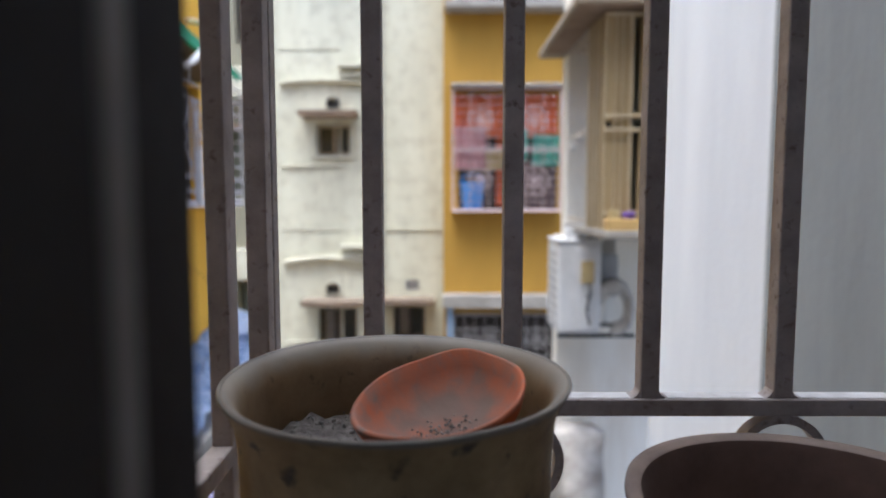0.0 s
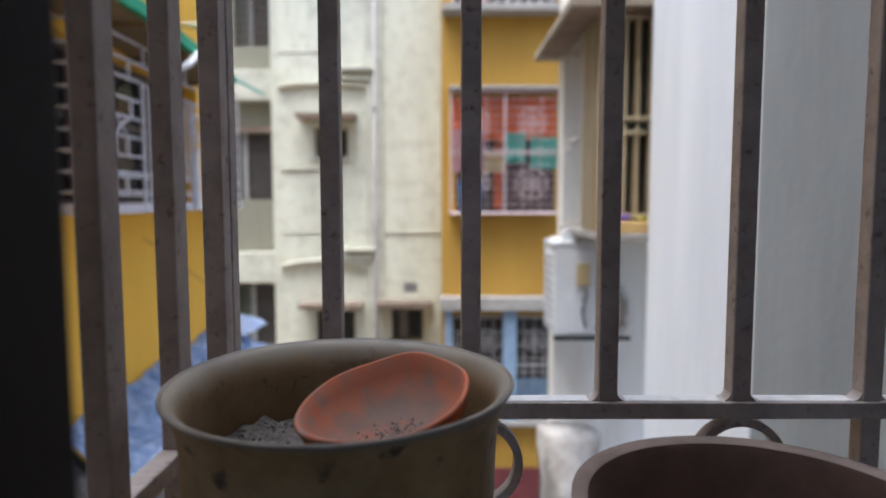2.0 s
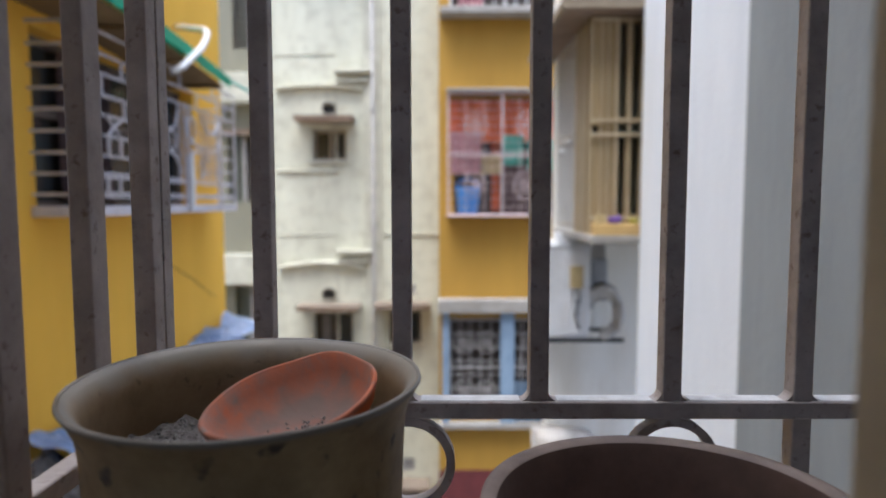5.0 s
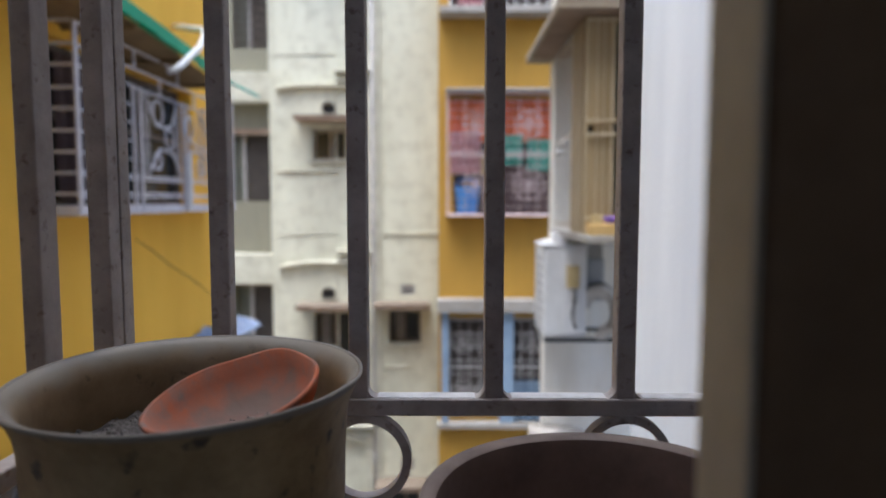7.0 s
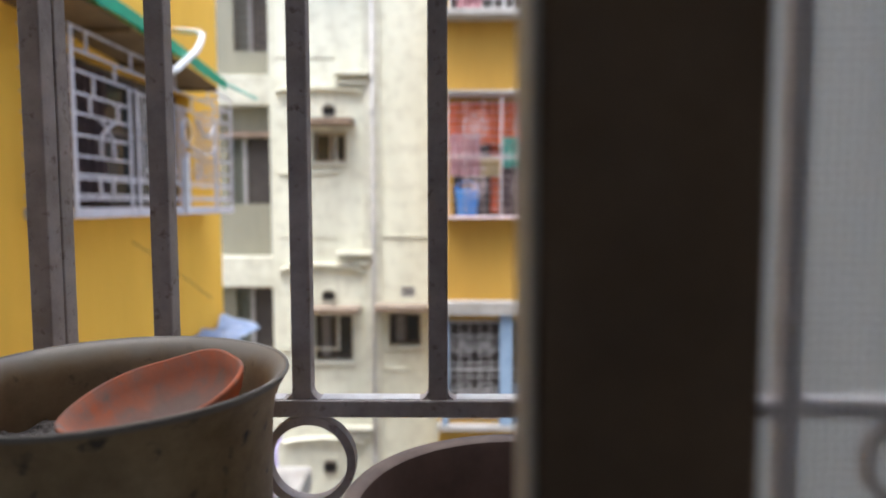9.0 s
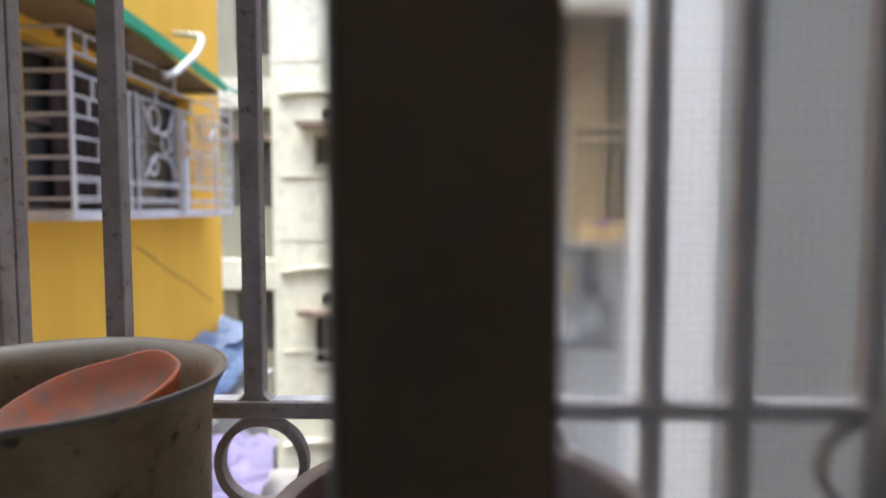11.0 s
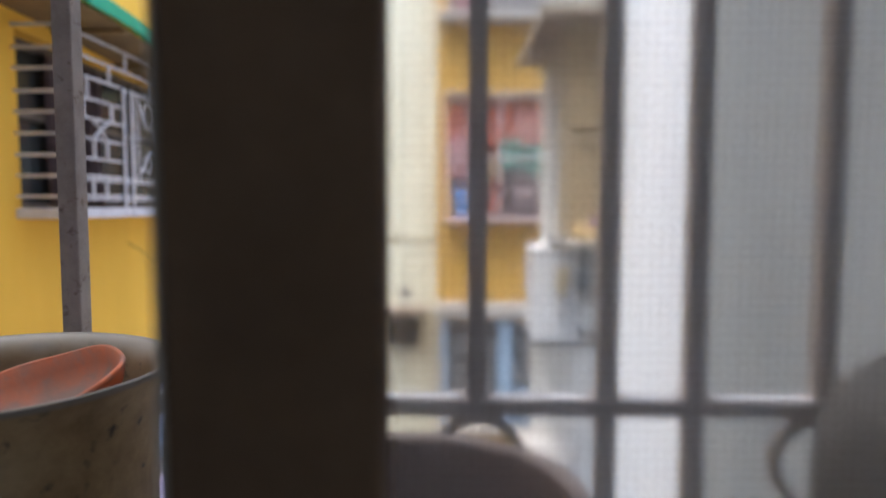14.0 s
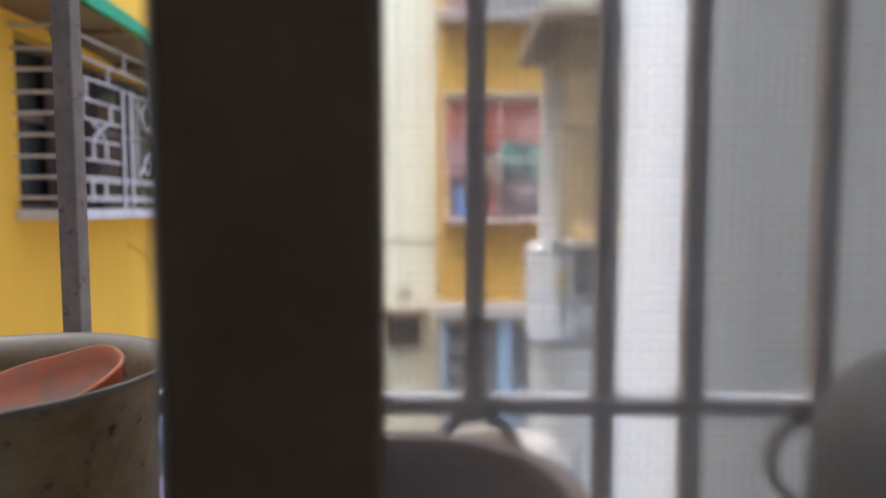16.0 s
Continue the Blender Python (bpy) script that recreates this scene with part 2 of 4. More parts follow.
PURPLE = material("purple_plastic", (0.20, 0.11, 0.42), (0.16, 0.09, 0.34), 9, 0.5, bump=0.05)
ORANGE = material("orange_tray", (0.62, 0.43, 0.17), (0.50, 0.33, 0.12), 9, 0.6, bump=0.05)
GROUND = material("lane_concrete", (0.17, 0.16, 0.145), (0.11, 0.104, 0.094), 1.2, 0.95, bump=0.4, fine=12)


# ---- building helpers ----
ORIGIN = {}


def thing(name, at, label, category, group="", kind=""):
    e = new(name)
    e.location = at
    ORIGIN[e.name] = Vector(at)
    tagged(e, label, category, group, kind)
    return e


def base_of(parent):
    while parent.parent:
        parent = parent.parent
    return ORIGIN[parent.name]


def part(name, bm, m, parent, label="", smooth=False):
    """One mesh object under a thing or a part; the geometry is given in world metres."""
    o = base_of(parent)
    bmesh.ops.translate(bm, verts=bm.verts, vec=-o)
    me = bpy.data.meshes.new(name)
    bm.to_mesh(me)
    bm.free()
    me.materials.append(m)
    if smooth:
        for p in me.polygons:
            p.use_smooth = True
    ob = new(name, me)
    ob.parent = parent
    if label:
        ob["label"] = label
    return ob


def single(name, bm, m, label, category="", group="", kind="", smooth=False):
    me = bpy.data.meshes.new(name)
    bm.to_mesh(me)
    bm.free()
    me.materials.append(m)
    if smooth:
        for p in me.polygons:
            p.use_smooth = True
    return tagged(new(name, me), label, category, group, kind)


def add_box(bm, x0, x1, y0, y1, z0, z1, bevel=0.0):
    r = bmesh.ops.create_cube(bm, size=1)
    for v in r["verts"]:
        v.co = Vector(((x0 + x1) / 2 + v.co.x * (x1 - x0), (y0 + y1) / 2 + v.co.y * (y1 - y0), (z0 + z1) / 2 + v.co.z * (z1 - z0)))
    if bevel:
        es = list({e for v in r["verts"] for e in v.link_edges})
        bmesh.ops.bevel(bm, geom=es, offset=bevel, segments=2, affect="EDGES", profile=0.5)


def box(x0, x1, y0, y1, z0, z1, bevel=0.0):
    bm = bmesh.new()
    add_box(bm, x0, x1, y0, y1, z0, z1, bevel)
    return bm


def lathe(profile, cx, cy, seg=64, wobble=0.0, seed=0, caps="b"):
    """Turn a profile of (radius, z) round the upright through (cx, cy)."""
    bm = bmesh.new()
    rows = []
    for i, (r, z) in enumerate(profile):
        row = []
        for k in range(seg):
            a = 2 * math.pi * k / seg
            w = 1 + wobble * noise.noise((2.2 * math.cos(a) + seed, 2.2 * math.sin(a), z * 9))
            row.append(bm.verts.new((cx + r * w * math.cos(a), cy + r * w * math.sin(a), z + wobble * 0.05 * math.sin(2 * a + seed))))
        rows.append(row)
    for a, b in zip(rows, rows[1:]):
        for k in range(seg):
            bm.faces.new((a[k], a[(k + 1) % seg], b[(k + 1) % seg], b[k]))
    if "b" in caps:
        bm.faces.new(rows[0])
    bmesh.ops.remove_doubles(bm, verts=rows[-1], dist=1e-6)
    bmesh.ops.recalc_face_normals(bm, faces=bm.faces)
    return bm


def add_tube(bm, pts, r, seg=10, closed=False):
    pts = [Vector(p) for p in pts]
    n = len(pts)
    rows = []
    for i, p in enumerate(pts):
        d = (pts[(i + 1) % n] - pts[i - 1]) if closed else (pts[min(i + 1, n - 1)] - pts[max(i - 1, 0)])
        d.normalize()
        u = d.cross(Vector((0, 0, 1)) if abs(d.z) < 0.9 else Vector((0, 1, 0))).normalized()
        w = d.cross(u)
        rows.append([bm.verts.new(p + r * (math.cos(2 * math.pi * k / seg) * u + math.sin(2 * math.pi * k / seg) * w)) for k in range(seg)])
    pairs = list(zip(rows, rows[1:])) + ([(rows[-1], rows[0])] if closed else [])
    for a, b in pairs:
        for k in range(seg):
            bm.faces.new((a[k], a[(k + 1) % seg], b[(k + 1) % seg], b[k]))
    if not closed:
        bm.faces.new(rows[0])
        bm.faces.new(rows[-1][::-1])
    bmesh.ops.recalc_face_normals(bm, faces=bm.faces)


def tube(pts, r, seg=10, closed=False):
    bm = bmesh.new()
    add_tube(bm, pts, r, seg, closed)
    return bm


def flat_ring(cx, cz, y0, y1, r0, r1, a0=0.0, a1=360.0, seg=40):
    """A ring bent from flat bar, standing in a plane of constant y."""
    bm = bmesh.new()
    full = a1 - a0 >= 360
    n = seg if full else seg + 1
    rows = []
    for k in range(n):
        a = radians(a0 + (a1 - a0) * k / seg)
        c, s = math.cos(a), math.sin(a)
        rows.append([bm.verts.new((cx + r * c, y, cz + r * s)) for r, y in ((r0, y0), (r1, y0), (r1, y1), (r0, y1))])
    for k in range(n if full else n - 1):
        a, b = rows[k], rows[(k + 1) % n]
        for j in range(4):
            bm.faces.new((a[j], a[(j + 1) % 4], b[(j + 1) % 4], b[j]))
    if not full:
        bm.faces.new(rows[0])
        bm.faces.new(rows[-1])
    bmesh.ops.recalc_face_normals(bm, faces=bm.faces)
    return bm


def pierced_wall(x0, x1, z0, z1, y0, y1, holes):
    """An upright wall facing -y with rectangular openings (x0, x1, z0, z1) right through it."""
    xs = sorted({x0, x1, *[h[0] for h in holes], *[h[1] for h in holes]})
    zs = sorted({z0, z1, *[h[2] for h in holes], *[h[3] for h in holes]})
    bm = bmesh.new()
    solid = {}
    for i in range(len(xs) - 1):
        for k in range(len(zs) - 1):
            mx, mz = (xs[i] + xs[i + 1]) / 2, (zs[k] + zs[k + 1]) / 2
            solid[i, k] = not any(h[0] < mx < h[1] and h[2] < mz < h[3] for h in holes)
    cache = {}

    def v(i, k, y):
        key = (i, k, y)
        if key not in cache:
            cache[key] = bm.verts.new((xs[i], y, zs[k]))
        return cache[key]

    for (i, k), full in solid.items():
        if not full:
            continue
        bm.faces.new((v(i, k, y0), v(i + 1, k, y0), v(i + 1, k + 1, y0), v(i, k + 1, y0)))
        bm.faces.new((v(i, k + 1, y1), v(i + 1, k + 1, y1), v(i + 1, k, y1), v(i, k, y1)))
        for di, dk, a, b in ((-1, 0, (i, k), (i, k + 1)), (1, 0, (i + 1, k), (i + 1, k + 1)), (0, -1, (i, k), (i + 1, k)), (0, 1, (i, k + 1), (i + 1, k + 1))):
            if not solid.get((i + di, k + dk), False):
                bm.faces.new((v(*a, y0), v(*b, y0), v(*b, y1), v(*a, y1)))
    bmesh.ops.recalc_face_normals(bm, faces=bm.faces)
    return bm


def swap_xy(bm, x_at):
    """Turn a wall built facing -y so that it faces +x, with its face at x_at; its x becomes y."""
    for v in bm.verts:
        v.co = Vector((x_at - v.co.y, v.co.x, v.co.z))
    bmesh.ops.recalc_face_normals(bm, faces=bm.faces)
    return bm


def cloth(x0, x1, y, z0, z1, fold, waves, seed=0, nx=36, nz=14, thick=0.006):
    """A hanging cloth with upright folds and a thickness."""
    bm = bmesh.new()
    rows = []
    for k in range(nz + 1):
        row = []
        for i in range(nx + 1):
            u, w = i / nx, k / nz
            d = fold * (0.4 + 0.6 * w) * math.sin(2 * math.pi * waves * u + seed) + fold * noise.noise((u * 4 + seed, w * 3, seed))
            row.append(bm.verts.new((x0 + (x1 - x0) * u, y + d, z1 - (z1 - z0) * w - 0.06 * (z1 - z0) * (k == nz) * abs(noise.noise((u * 5, seed, 0))))))
        rows.append(row)
    for a, b in zip(rows, rows[1:]):
        for i in range(nx):
            bm.faces.new((a[i], a[i + 1], b[i + 1], b[i]))
    bmesh.ops.solidify(bm, geom=bm.faces[:], thickness=thick)
    bmesh.ops.recalc_face_normals(bm, faces=bm.faces)
    return bm


def crumpled(corners, nx, ny, lump, seed, thick=0.01):
    """A crumpled sheet spread between four corners."""
    a, b, c, d = (Vector(p) for p in corners)
    bm = bmesh.new()
    rows = []
    for j in range(ny + 1):
        row = []
        for i in range(nx + 1):
            u, w = i / nx, j / ny
            p = (a * (1 - u) + b * u) * (1 - w) + (d * (1 - u) + c * u) * w
            q = p * 3.1 + Vector((seed, 0, 0))
            p = p + Vector((0.6 * noise.noise(q * 1.3), 0.6 * noise.noise(q + Vector((5, 2, 1))), abs(noise.noise(q)) + 0.5 * abs(noise.noise(q * 2.7)))) * lump
            row.append(bm.verts.new(p))
        rows.append(row)
    for r, s in zip(rows, rows[1:]):
        for i in range(nx):
            bm.faces.new((r[i], r[i + 1], s[i + 1], s[i]))
    bmesh.ops.solidify(bm, geom=bm.faces[:], thickness=thick)
    bmesh.ops.recalc_face_normals(bm, faces=bm.faces)
    return bm


# ---- the lane and the sky's ground ----
single("ground", box(-400, 400, -400, 400, -6.6, -6.2), GROUND, "worn grey concrete lane between the houses", "ground", kind="structure")

# ---- the room behind the window ----
single("floor", box(-1.6, 2.4, -2.25, 0.049, -0.1, 0.0), TILE, "dark stone floor of the unlit room", "floor", kind="structure")
single("ceiling", box(-1.6, 2.4, -2.25, 0.049, 2.8, 2.9), ROOM, "plain plaster ceiling of the unlit room", "ceiling", kind="structure")
single("wall_west", box(-1.7, -1.6, -2.25, 0.049, -0.1, 2.9), ROOM, "plain plaster side wall of the room", "wall", kind="structure")
single("wall_east", box(2.4, 2.5, -2.25, 0.049, -0.1, 2.9), ROOM, "plain plaster side wall of the room", "wall", kind="structure")
# unseen opening added behind the eye to brighten post, bars and pots
single("wall_south", pierced_wall(-1.7, 2.5, -0.1, 2.9, -2.4, -2.25, [(-0.1, 1.0, 1.1, 2.05)]), ROOM, "plain plaster back wall of the room, unseen, with an added opening that lights it", "wall", kind="structure")
# the unseen height of this wall is set by how much sky it blocks
single("wall_north", pierced_wall(-1.7, 2.5, -6.2, 8.0, 0.05, 0.20, [(-0.16, 0.90, 0.78, 1.80)]), ROOM, "thick plastered outer wall with the window opening", "wall", kind="structure")
single("window_sill", box(-0.155, 0.895, 0.03, 0.22, 0.785, 0.80, 0.003), TILE, "dark stone sill under the window", "window sill", kind="structure")

# window frame: dark stile with an edge coloured as lit, a middle post, an insect screen
win = thing("window_1", (0.3, 0.12, 0.80), "dark brown wooden window frame with a middle post", "window", kind="structure")
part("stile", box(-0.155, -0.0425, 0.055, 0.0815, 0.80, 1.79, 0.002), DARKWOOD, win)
# paler colour here stands in for daylight grazing the stile
part("stile_edge", box(-0.155, -0.0445, 0.0825, 0.094, 0.80, 1.79, 0.0025), DIMSIDE, win, "inner edge of the frame, coloured paler for the daylight on it")
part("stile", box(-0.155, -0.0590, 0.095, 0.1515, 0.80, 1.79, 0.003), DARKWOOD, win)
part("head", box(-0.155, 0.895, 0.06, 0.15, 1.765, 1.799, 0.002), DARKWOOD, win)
part("stile", box(0.86, 0.895, 0.10, 0.15, 0.80, 1.765, 0.002), DARKWOOD, win)
post = part("post", box(0.1796, 0.2225, 0.1155, 0.1300, 0.80, 1.765, 0.0015), POSTWOOD, win, "dark brown painted middle post")
part("post", box(0.1798, 0.2215, 0.1304, 0.1412, 0.80, 1.765, 0.0012), POSTWOOD, win)
# strip laid on the post's side to paint the daylight there
part("post_edge", box(0.1780, 0.1793, 0.1162, 0.1412, 0.80, 1.765, 0.0004), LITSIDE, win, "thin strip colouring the post's side pale with daylight")

# insect screen: fine crossing threads in a slim frame
screen = thing("insect_screen", (0.54, 0.136, 0.80), "fine grey nylon insect screen beside the window post", "insect screen")


def threads(x0, x1, z0, z1, y, pitch, r):
    bm = bmesh.new()
    vs, fs = [], []

    def prism(a, b, u, w):
        k = len(vs)
        for p in (a, b):
            for d in (u, w, -u, -w):
                vs.append(p + d)
        for j in range(4):
            fs.append((k + j, k + (j + 1) % 4, k + 4 + (j + 1) % 4, k + 4 + j))

    n = int((x1 - x0) / pitch)
    for i in range(n + 1):
        x = x0 + pitch * (i + 0.12 * noise.noise((i * 0.7, 0, 0)))
        prism(Vector((x, y, z0)), Vector((x, y, z1)), Vector((r, 0, 0)), Vector((0, r, 0)))
    n = int((z1 - z0) / pitch)
    for i in range(n + 1):
        z = z0 + pitch * (i + 0.12 * noise.noise((0, i * 0.7, 3)))
        prism(Vector((x0, y + r, z)), Vector((x1, y + r, z)), Vector((0, 0, r)), Vector((0, r, 0)))
    me = bpy.data.meshes.new("threads")
    me.from_pydata(vs, [], fs)
    bm.from_mesh(me)
    bpy.data.meshes.remove(me)
    return bm


part("net", threads(0.2217, 0.847, 0.805, 1.762, 0.1365, 0.0022, 0.00016), NET, screen)
# added sheet behind the threads; it stands in for defocus and haze
blur_layer = part("blur_film", box(0.2227, 0.8455, 0.1380, 0.1388, 0.805, 1.762), BLURFILM, screen, "added clear film that blurs the view through the screen")
blur_layer.visible_shadow = False
part("screen_frame", box(0.846, 0.8595, 0.1300, 0.1440, 0.803, 1.762, 0.001), POSTWOOD, screen)

# ---- projecting iron grille outside the window ----
FY0, FY1 = 0.4645, 0.4795
grille = thing("window_grille", (0.35, 0.47, 0.80), "grey-brown painted iron box grille outside the window, chipped and rusty", "window grille")
RAIL0, RAIL1 = 0.896, 0.9095


def upright(x, z0=0.80, z1=1.80, w=0.0146, y0=FY0, y1=FY1):
    return part("bar", box(x - w / 2, x + w / 2, y0, y1, z0, z1, 0.0013), GRILLE, grille)


FRONT = (-0.0530, 0.0505, 0.1535, 0.2535, 0.3520, 0.4180, 0.5150, 0.6150, 0.7150)
for x in FRONT:
    low = 0.80 if x in (0.3520, 0.4180) else RAIL1
    upright(x, low)
# corner post: the side panel's end bar welded in front of the front panel's own
part("bar", box(-0.1408, -0.1258, 0.4472, 0.4634, 0.80, 1.80, 0.0013), GRILLE, grille)
upright(-0.1328, w=0.0145)
upright(0.815)


def weld(x, side):
    """A rounded fillet where an upright meets the rail."""
    bm = bmesh.new()
    r = 0.0085
    arc = [(0, 0)] + [(r - r * math.sin(radians(a)), r - r * math.cos(radians(a))) for a in range(0, 91, 15)]
    lo = [bm.verts.new((x + side * u, FY0 + 0.0012, RAIL1 + w - 0.0004)) for u, w in arc]
    hi = [bm.verts.new((x + side * u, FY1 - 0.0012, RAIL1 + w - 0.0004)) for u, w in arc]
    n = len(arc)
    bm.faces.new(lo)
    bm.faces.new(hi[::-1])
    for i in range(n):
        bm.faces.new((lo[i], lo[(i + 1) % n], hi[(i + 1) % n], hi[i]))
    bmesh.ops.recalc_face_normals(bm, faces=bm.faces)
    return bm


for x in FRONT:
    for side in (-1, 1):
        part("weld", weld(x + side * 0.0070, side), GRILLE, grille)
part("rail", box(-0.122, 0.81, FY0 - 0.0012, FY1 + 0.0012, RAIL0, RAIL1, 0.0014), GRILLE, grille)
edges = (-0.122, *FRONT, 0.81)
for x0, x1 in zip(edges, edges[1:]):
    # added strip: the rail's sky-lit top is painted, not left to the lamp
    part("lit_top_strip", box(x0 + 0.014, x1 - 0.014, FY0 + 0.0008, FY1 - 0.0004, RAIL1 - 0.0002, RAIL1 + 0.0007, 0.0003), TOPLIGHT, grille, "pale strip that paints skylight on the rail's top")
part("bottom_rail", box(-0.148, 0.822, FY0 + 0.0006, FY1 - 0.0006, 0.7865, 0.80, 0.001), GRILLE, grille)
part("top_rail", box(-0.148, 0.822, FY0 + 0.0006, FY1 - 0.0006, 1.80, 1.815, 0.001), GRILLE, grille)
for x in (0.0545, 0.2555, 0.5130, 0.7150):
    part("ring", flat_ring(x, RAIL0 - 0.0362, FY0 + 0.002, FY1 - 0.002, 0.0295, 0.0360), GRILLE, grille)
# side panel, floor bars and roof bars
for y in (0.229, 0.303, 0.384):
    part("bar", box(-0.1419, -0.1293, y - 0.0095, y + 0.0095, 0.80, 1.80, 0.0013), GRILLE, grille)
for z0, z1 in ((RAIL0, RAIL1), (0.7865, 0.80), (1.80, 1.815)):
    part("side_rail", box(-0.1424, -0.1288, 0.2005, 0.4468, z0 + 0.0005, z1 - 0.0005, 0.0013), GRILLE, grille)
    part("side_rail", box(0.808, 0.822, 0.2005, FY0 - 0.002, z0 + 0.0005, z1 - 0.0005, 0.0013), GRILLE, grille)
for i in range(12):
    x = -0.09 + i * 0.075
    part("floor_bar", box(x - 0.006, x + 0.006, 0.2205, FY0, 0.788, 0.7995, 0.001), GRILLE, grille)

# ---- pots standing in the grille ----
PX, PY, PZ, PR = -0.0263, 0.3465, 0.9606, 0.0953
pot = thing("metal_pot", (PX, PY, 0.80), "dented grey aluminium pot with a flared rim, stained brown", "pot")
outer = [(0.066, 0.80), (0.079, 0.8035), (0.0825, 0.815), (0.0842, 0.86), (0.0850, 0.915), (0.0858, 0.934), (0.0872, 0.9435), (0.0905, 0.9515), (PR - 0.0016, 0.9568), (PR, PZ - 0.0012), (PR - 0.0004, PZ + 0.0004), (PR - 0.002, PZ)]


def view_sheared(bm):
    """""Shear the pot to fit the camera's view: its far rim stands a little higher than the near one."" """
    for v in bm.verts:
        v.co.z += 0.0125 * (v.co.y - PY + PR) * max(0.0, (v.co.z - 0.80) / 0.16)
    return bm


part("body", view_sheared(lathe(outer, PX, PY, 96, 0.010, 3)), ALU, pot, smooth=True)
inner = [(PR - 0.0024, PZ - 0.0001), (PR - 0.0045, PZ - 0.0012), (PR - 0.0070, PZ - 0.0033), (0.0860, 0.9535), (0.0843, 0.9490), (0.0833, 0.9430), (0.0829, 0.934), (0.0826, 0.915), (0.0820, 0.86), (0.078, 0.83)]
part("lining", view_sheared(lathe(inner, PX, PY, 96, 0.010, 3, "")), ALUIN, pot, "grey skylit lip running into a brown, stained and shaded inside", smooth=True)


def soil_bed(cx, cy, r, z, lump, seed, heap=0.0, slope=0.0):
    bm = bmesh.new()
    n, m = 26, 60
    rows = [[bm.verts.new((cx, cy, z + lump * noise.noise((seed, 0, 0)) + heap))]]
    for i in range(1, n + 1):
        q = r * i / n
        row = []
        for k in range(m):
            a = 2 * math.pi * k / m
            x, y = q * math.cos(a), q * math.sin(a)
            h = lump * (noise.noise((x * 90 + seed, y * 90, 1)) + 0.6 * noise.noise((x * 260, y * 260, seed))) + heap * (1 - i / n) - slope * x
            row.append(bm.verts.new((cx + x, cy + y, z + h)))
        rows.append(row)
    for k in range(m):
        bm.faces.new((rows[0][0], rows[1][k], rows[1][(k + 1) % m]))
    for a, b in zip(rows[1:], rows[2:]):
        for k in range(m):
            bm.faces.new((a[k], b[k], b[(k + 1) % m], a[(k + 1) % m]))
    return bm


soil = soil_bed(PX, PY, 0.0808, 0.9100, 0.0050, 2.0, heap=0.002, slope=0.12)
single("soil", soil, SOIL, "grey ashy soil heaped in the metal pot", "soil", kind="stuff", smooth=True)


def pebble_heap(places, r0, r1, seed):
    rnd = random.Random(seed)
    bm = bmesh.new()
    for c in places:
        g = bmesh.ops.create_icosphere(bm, subdivisions=1, radius=1)
        s = rnd.uniform(r0, r1)
        sc = Vector((s * rnd.uniform(0.8, 1.5), s * rnd.uniform(0.8, 1.3), s * rnd.uniform(0.5, 0.9)))
        turn = Euler((rnd.random() * 3, rnd.random() * 3, rnd.random() * 3)).to_matrix()
        for v in g["verts"]:
            v.co = Vector(c) + turn @ Vector((v.co.x * sc.x, v.co.y * sc.y, v.co.z * sc.z)) * rnd.uniform(0.85, 1.15)
    return bm


rnd = random.Random(11)
spots = []
for _ in range(380):
    a, q = rnd.random() * 2 * math.pi, 0.079 * math.sqrt(rnd.random())
    x, y = q * math.cos(a), q * math.sin(a)
    spots.append((PX + x, PY + y, 0.9108 + 0.002 * (1 - q / 0.079) - 0.12 * x + rnd.uniform(-0.001, 0.0022)))
single("grit", pebble_heap(spots, 0.0005, 0.0019, 5), PEBBLE, "grey grit and ash lumps on the soil", "gravel", kind="stuff")

# the tilted clay saucer lying in the pot
BC = Vector((-0.0040, 0.3450, 0.9512))
up = Vector(DISH_UP).normalized()
side = (Vector((1, 0, 0)) - up * up.x).normalized()
tilt = Matrix((side, up.cross(side), up)).transposed().to_4x4()
dish = thing("clay_dish", tuple(BC), "orange unglazed clay dish tilted in the metal pot, dusty inside", "dish")


def shaped(profile, seg=72, caps="b"):
    """The dish: a shallow bowl with a rim drawn out to a slight point."""
    bm = lathe(profile, 0, 0, seg, caps=caps)
    for v in bm.verts:
        r = math.hypot(v.co.x, v.co.y)
        a = math.atan2(v.co.y, v.co.x)
        point = max(0.0, math.cos(a - radians(74))) ** 14
        pull = 1 + 0.10 * point + 0.02 * math.sin(2 * a) - 0.075 * max(0.0, math.cos(a - radians(138))) ** 3
        v.co.x, v.co.y = r * pull * math.cos(a) * 1.035, r * pull * math.sin(a) * 0.99
        v.co.z += (0.0012 * math.sin(3 * a + 1) + 0.0025 * point) * (r / 0.047)
    turn = Matrix.Translation(BC) @ tilt
    bmesh.ops.transform(bm, matrix=turn, verts=bm.verts)
    return bm


part("dish_body", shaped([(0.010, -0.030), (0.026, -0.0285), (0.038, -0.021), (0.0445, -0.010), (0.0472, -0.0022)]), CLAYOUT, dish, smooth=True)
part("hollow", shaped([(0.0472, -0.0022), (0.0478, -0.0004), (0.0477, 0.0010), (0.0470, 0.0016), (0.0461, 0.0015), (0.0452, 0.0010), (0.0420, -0.0075), (0.0350, -0.0165), (0.024, -0.0225), (0.006, -0.0245), (0.0, -0.0245)], caps=""), CLAY, dish, "dusty worn hollow of the dish", smooth=True)
spots = []
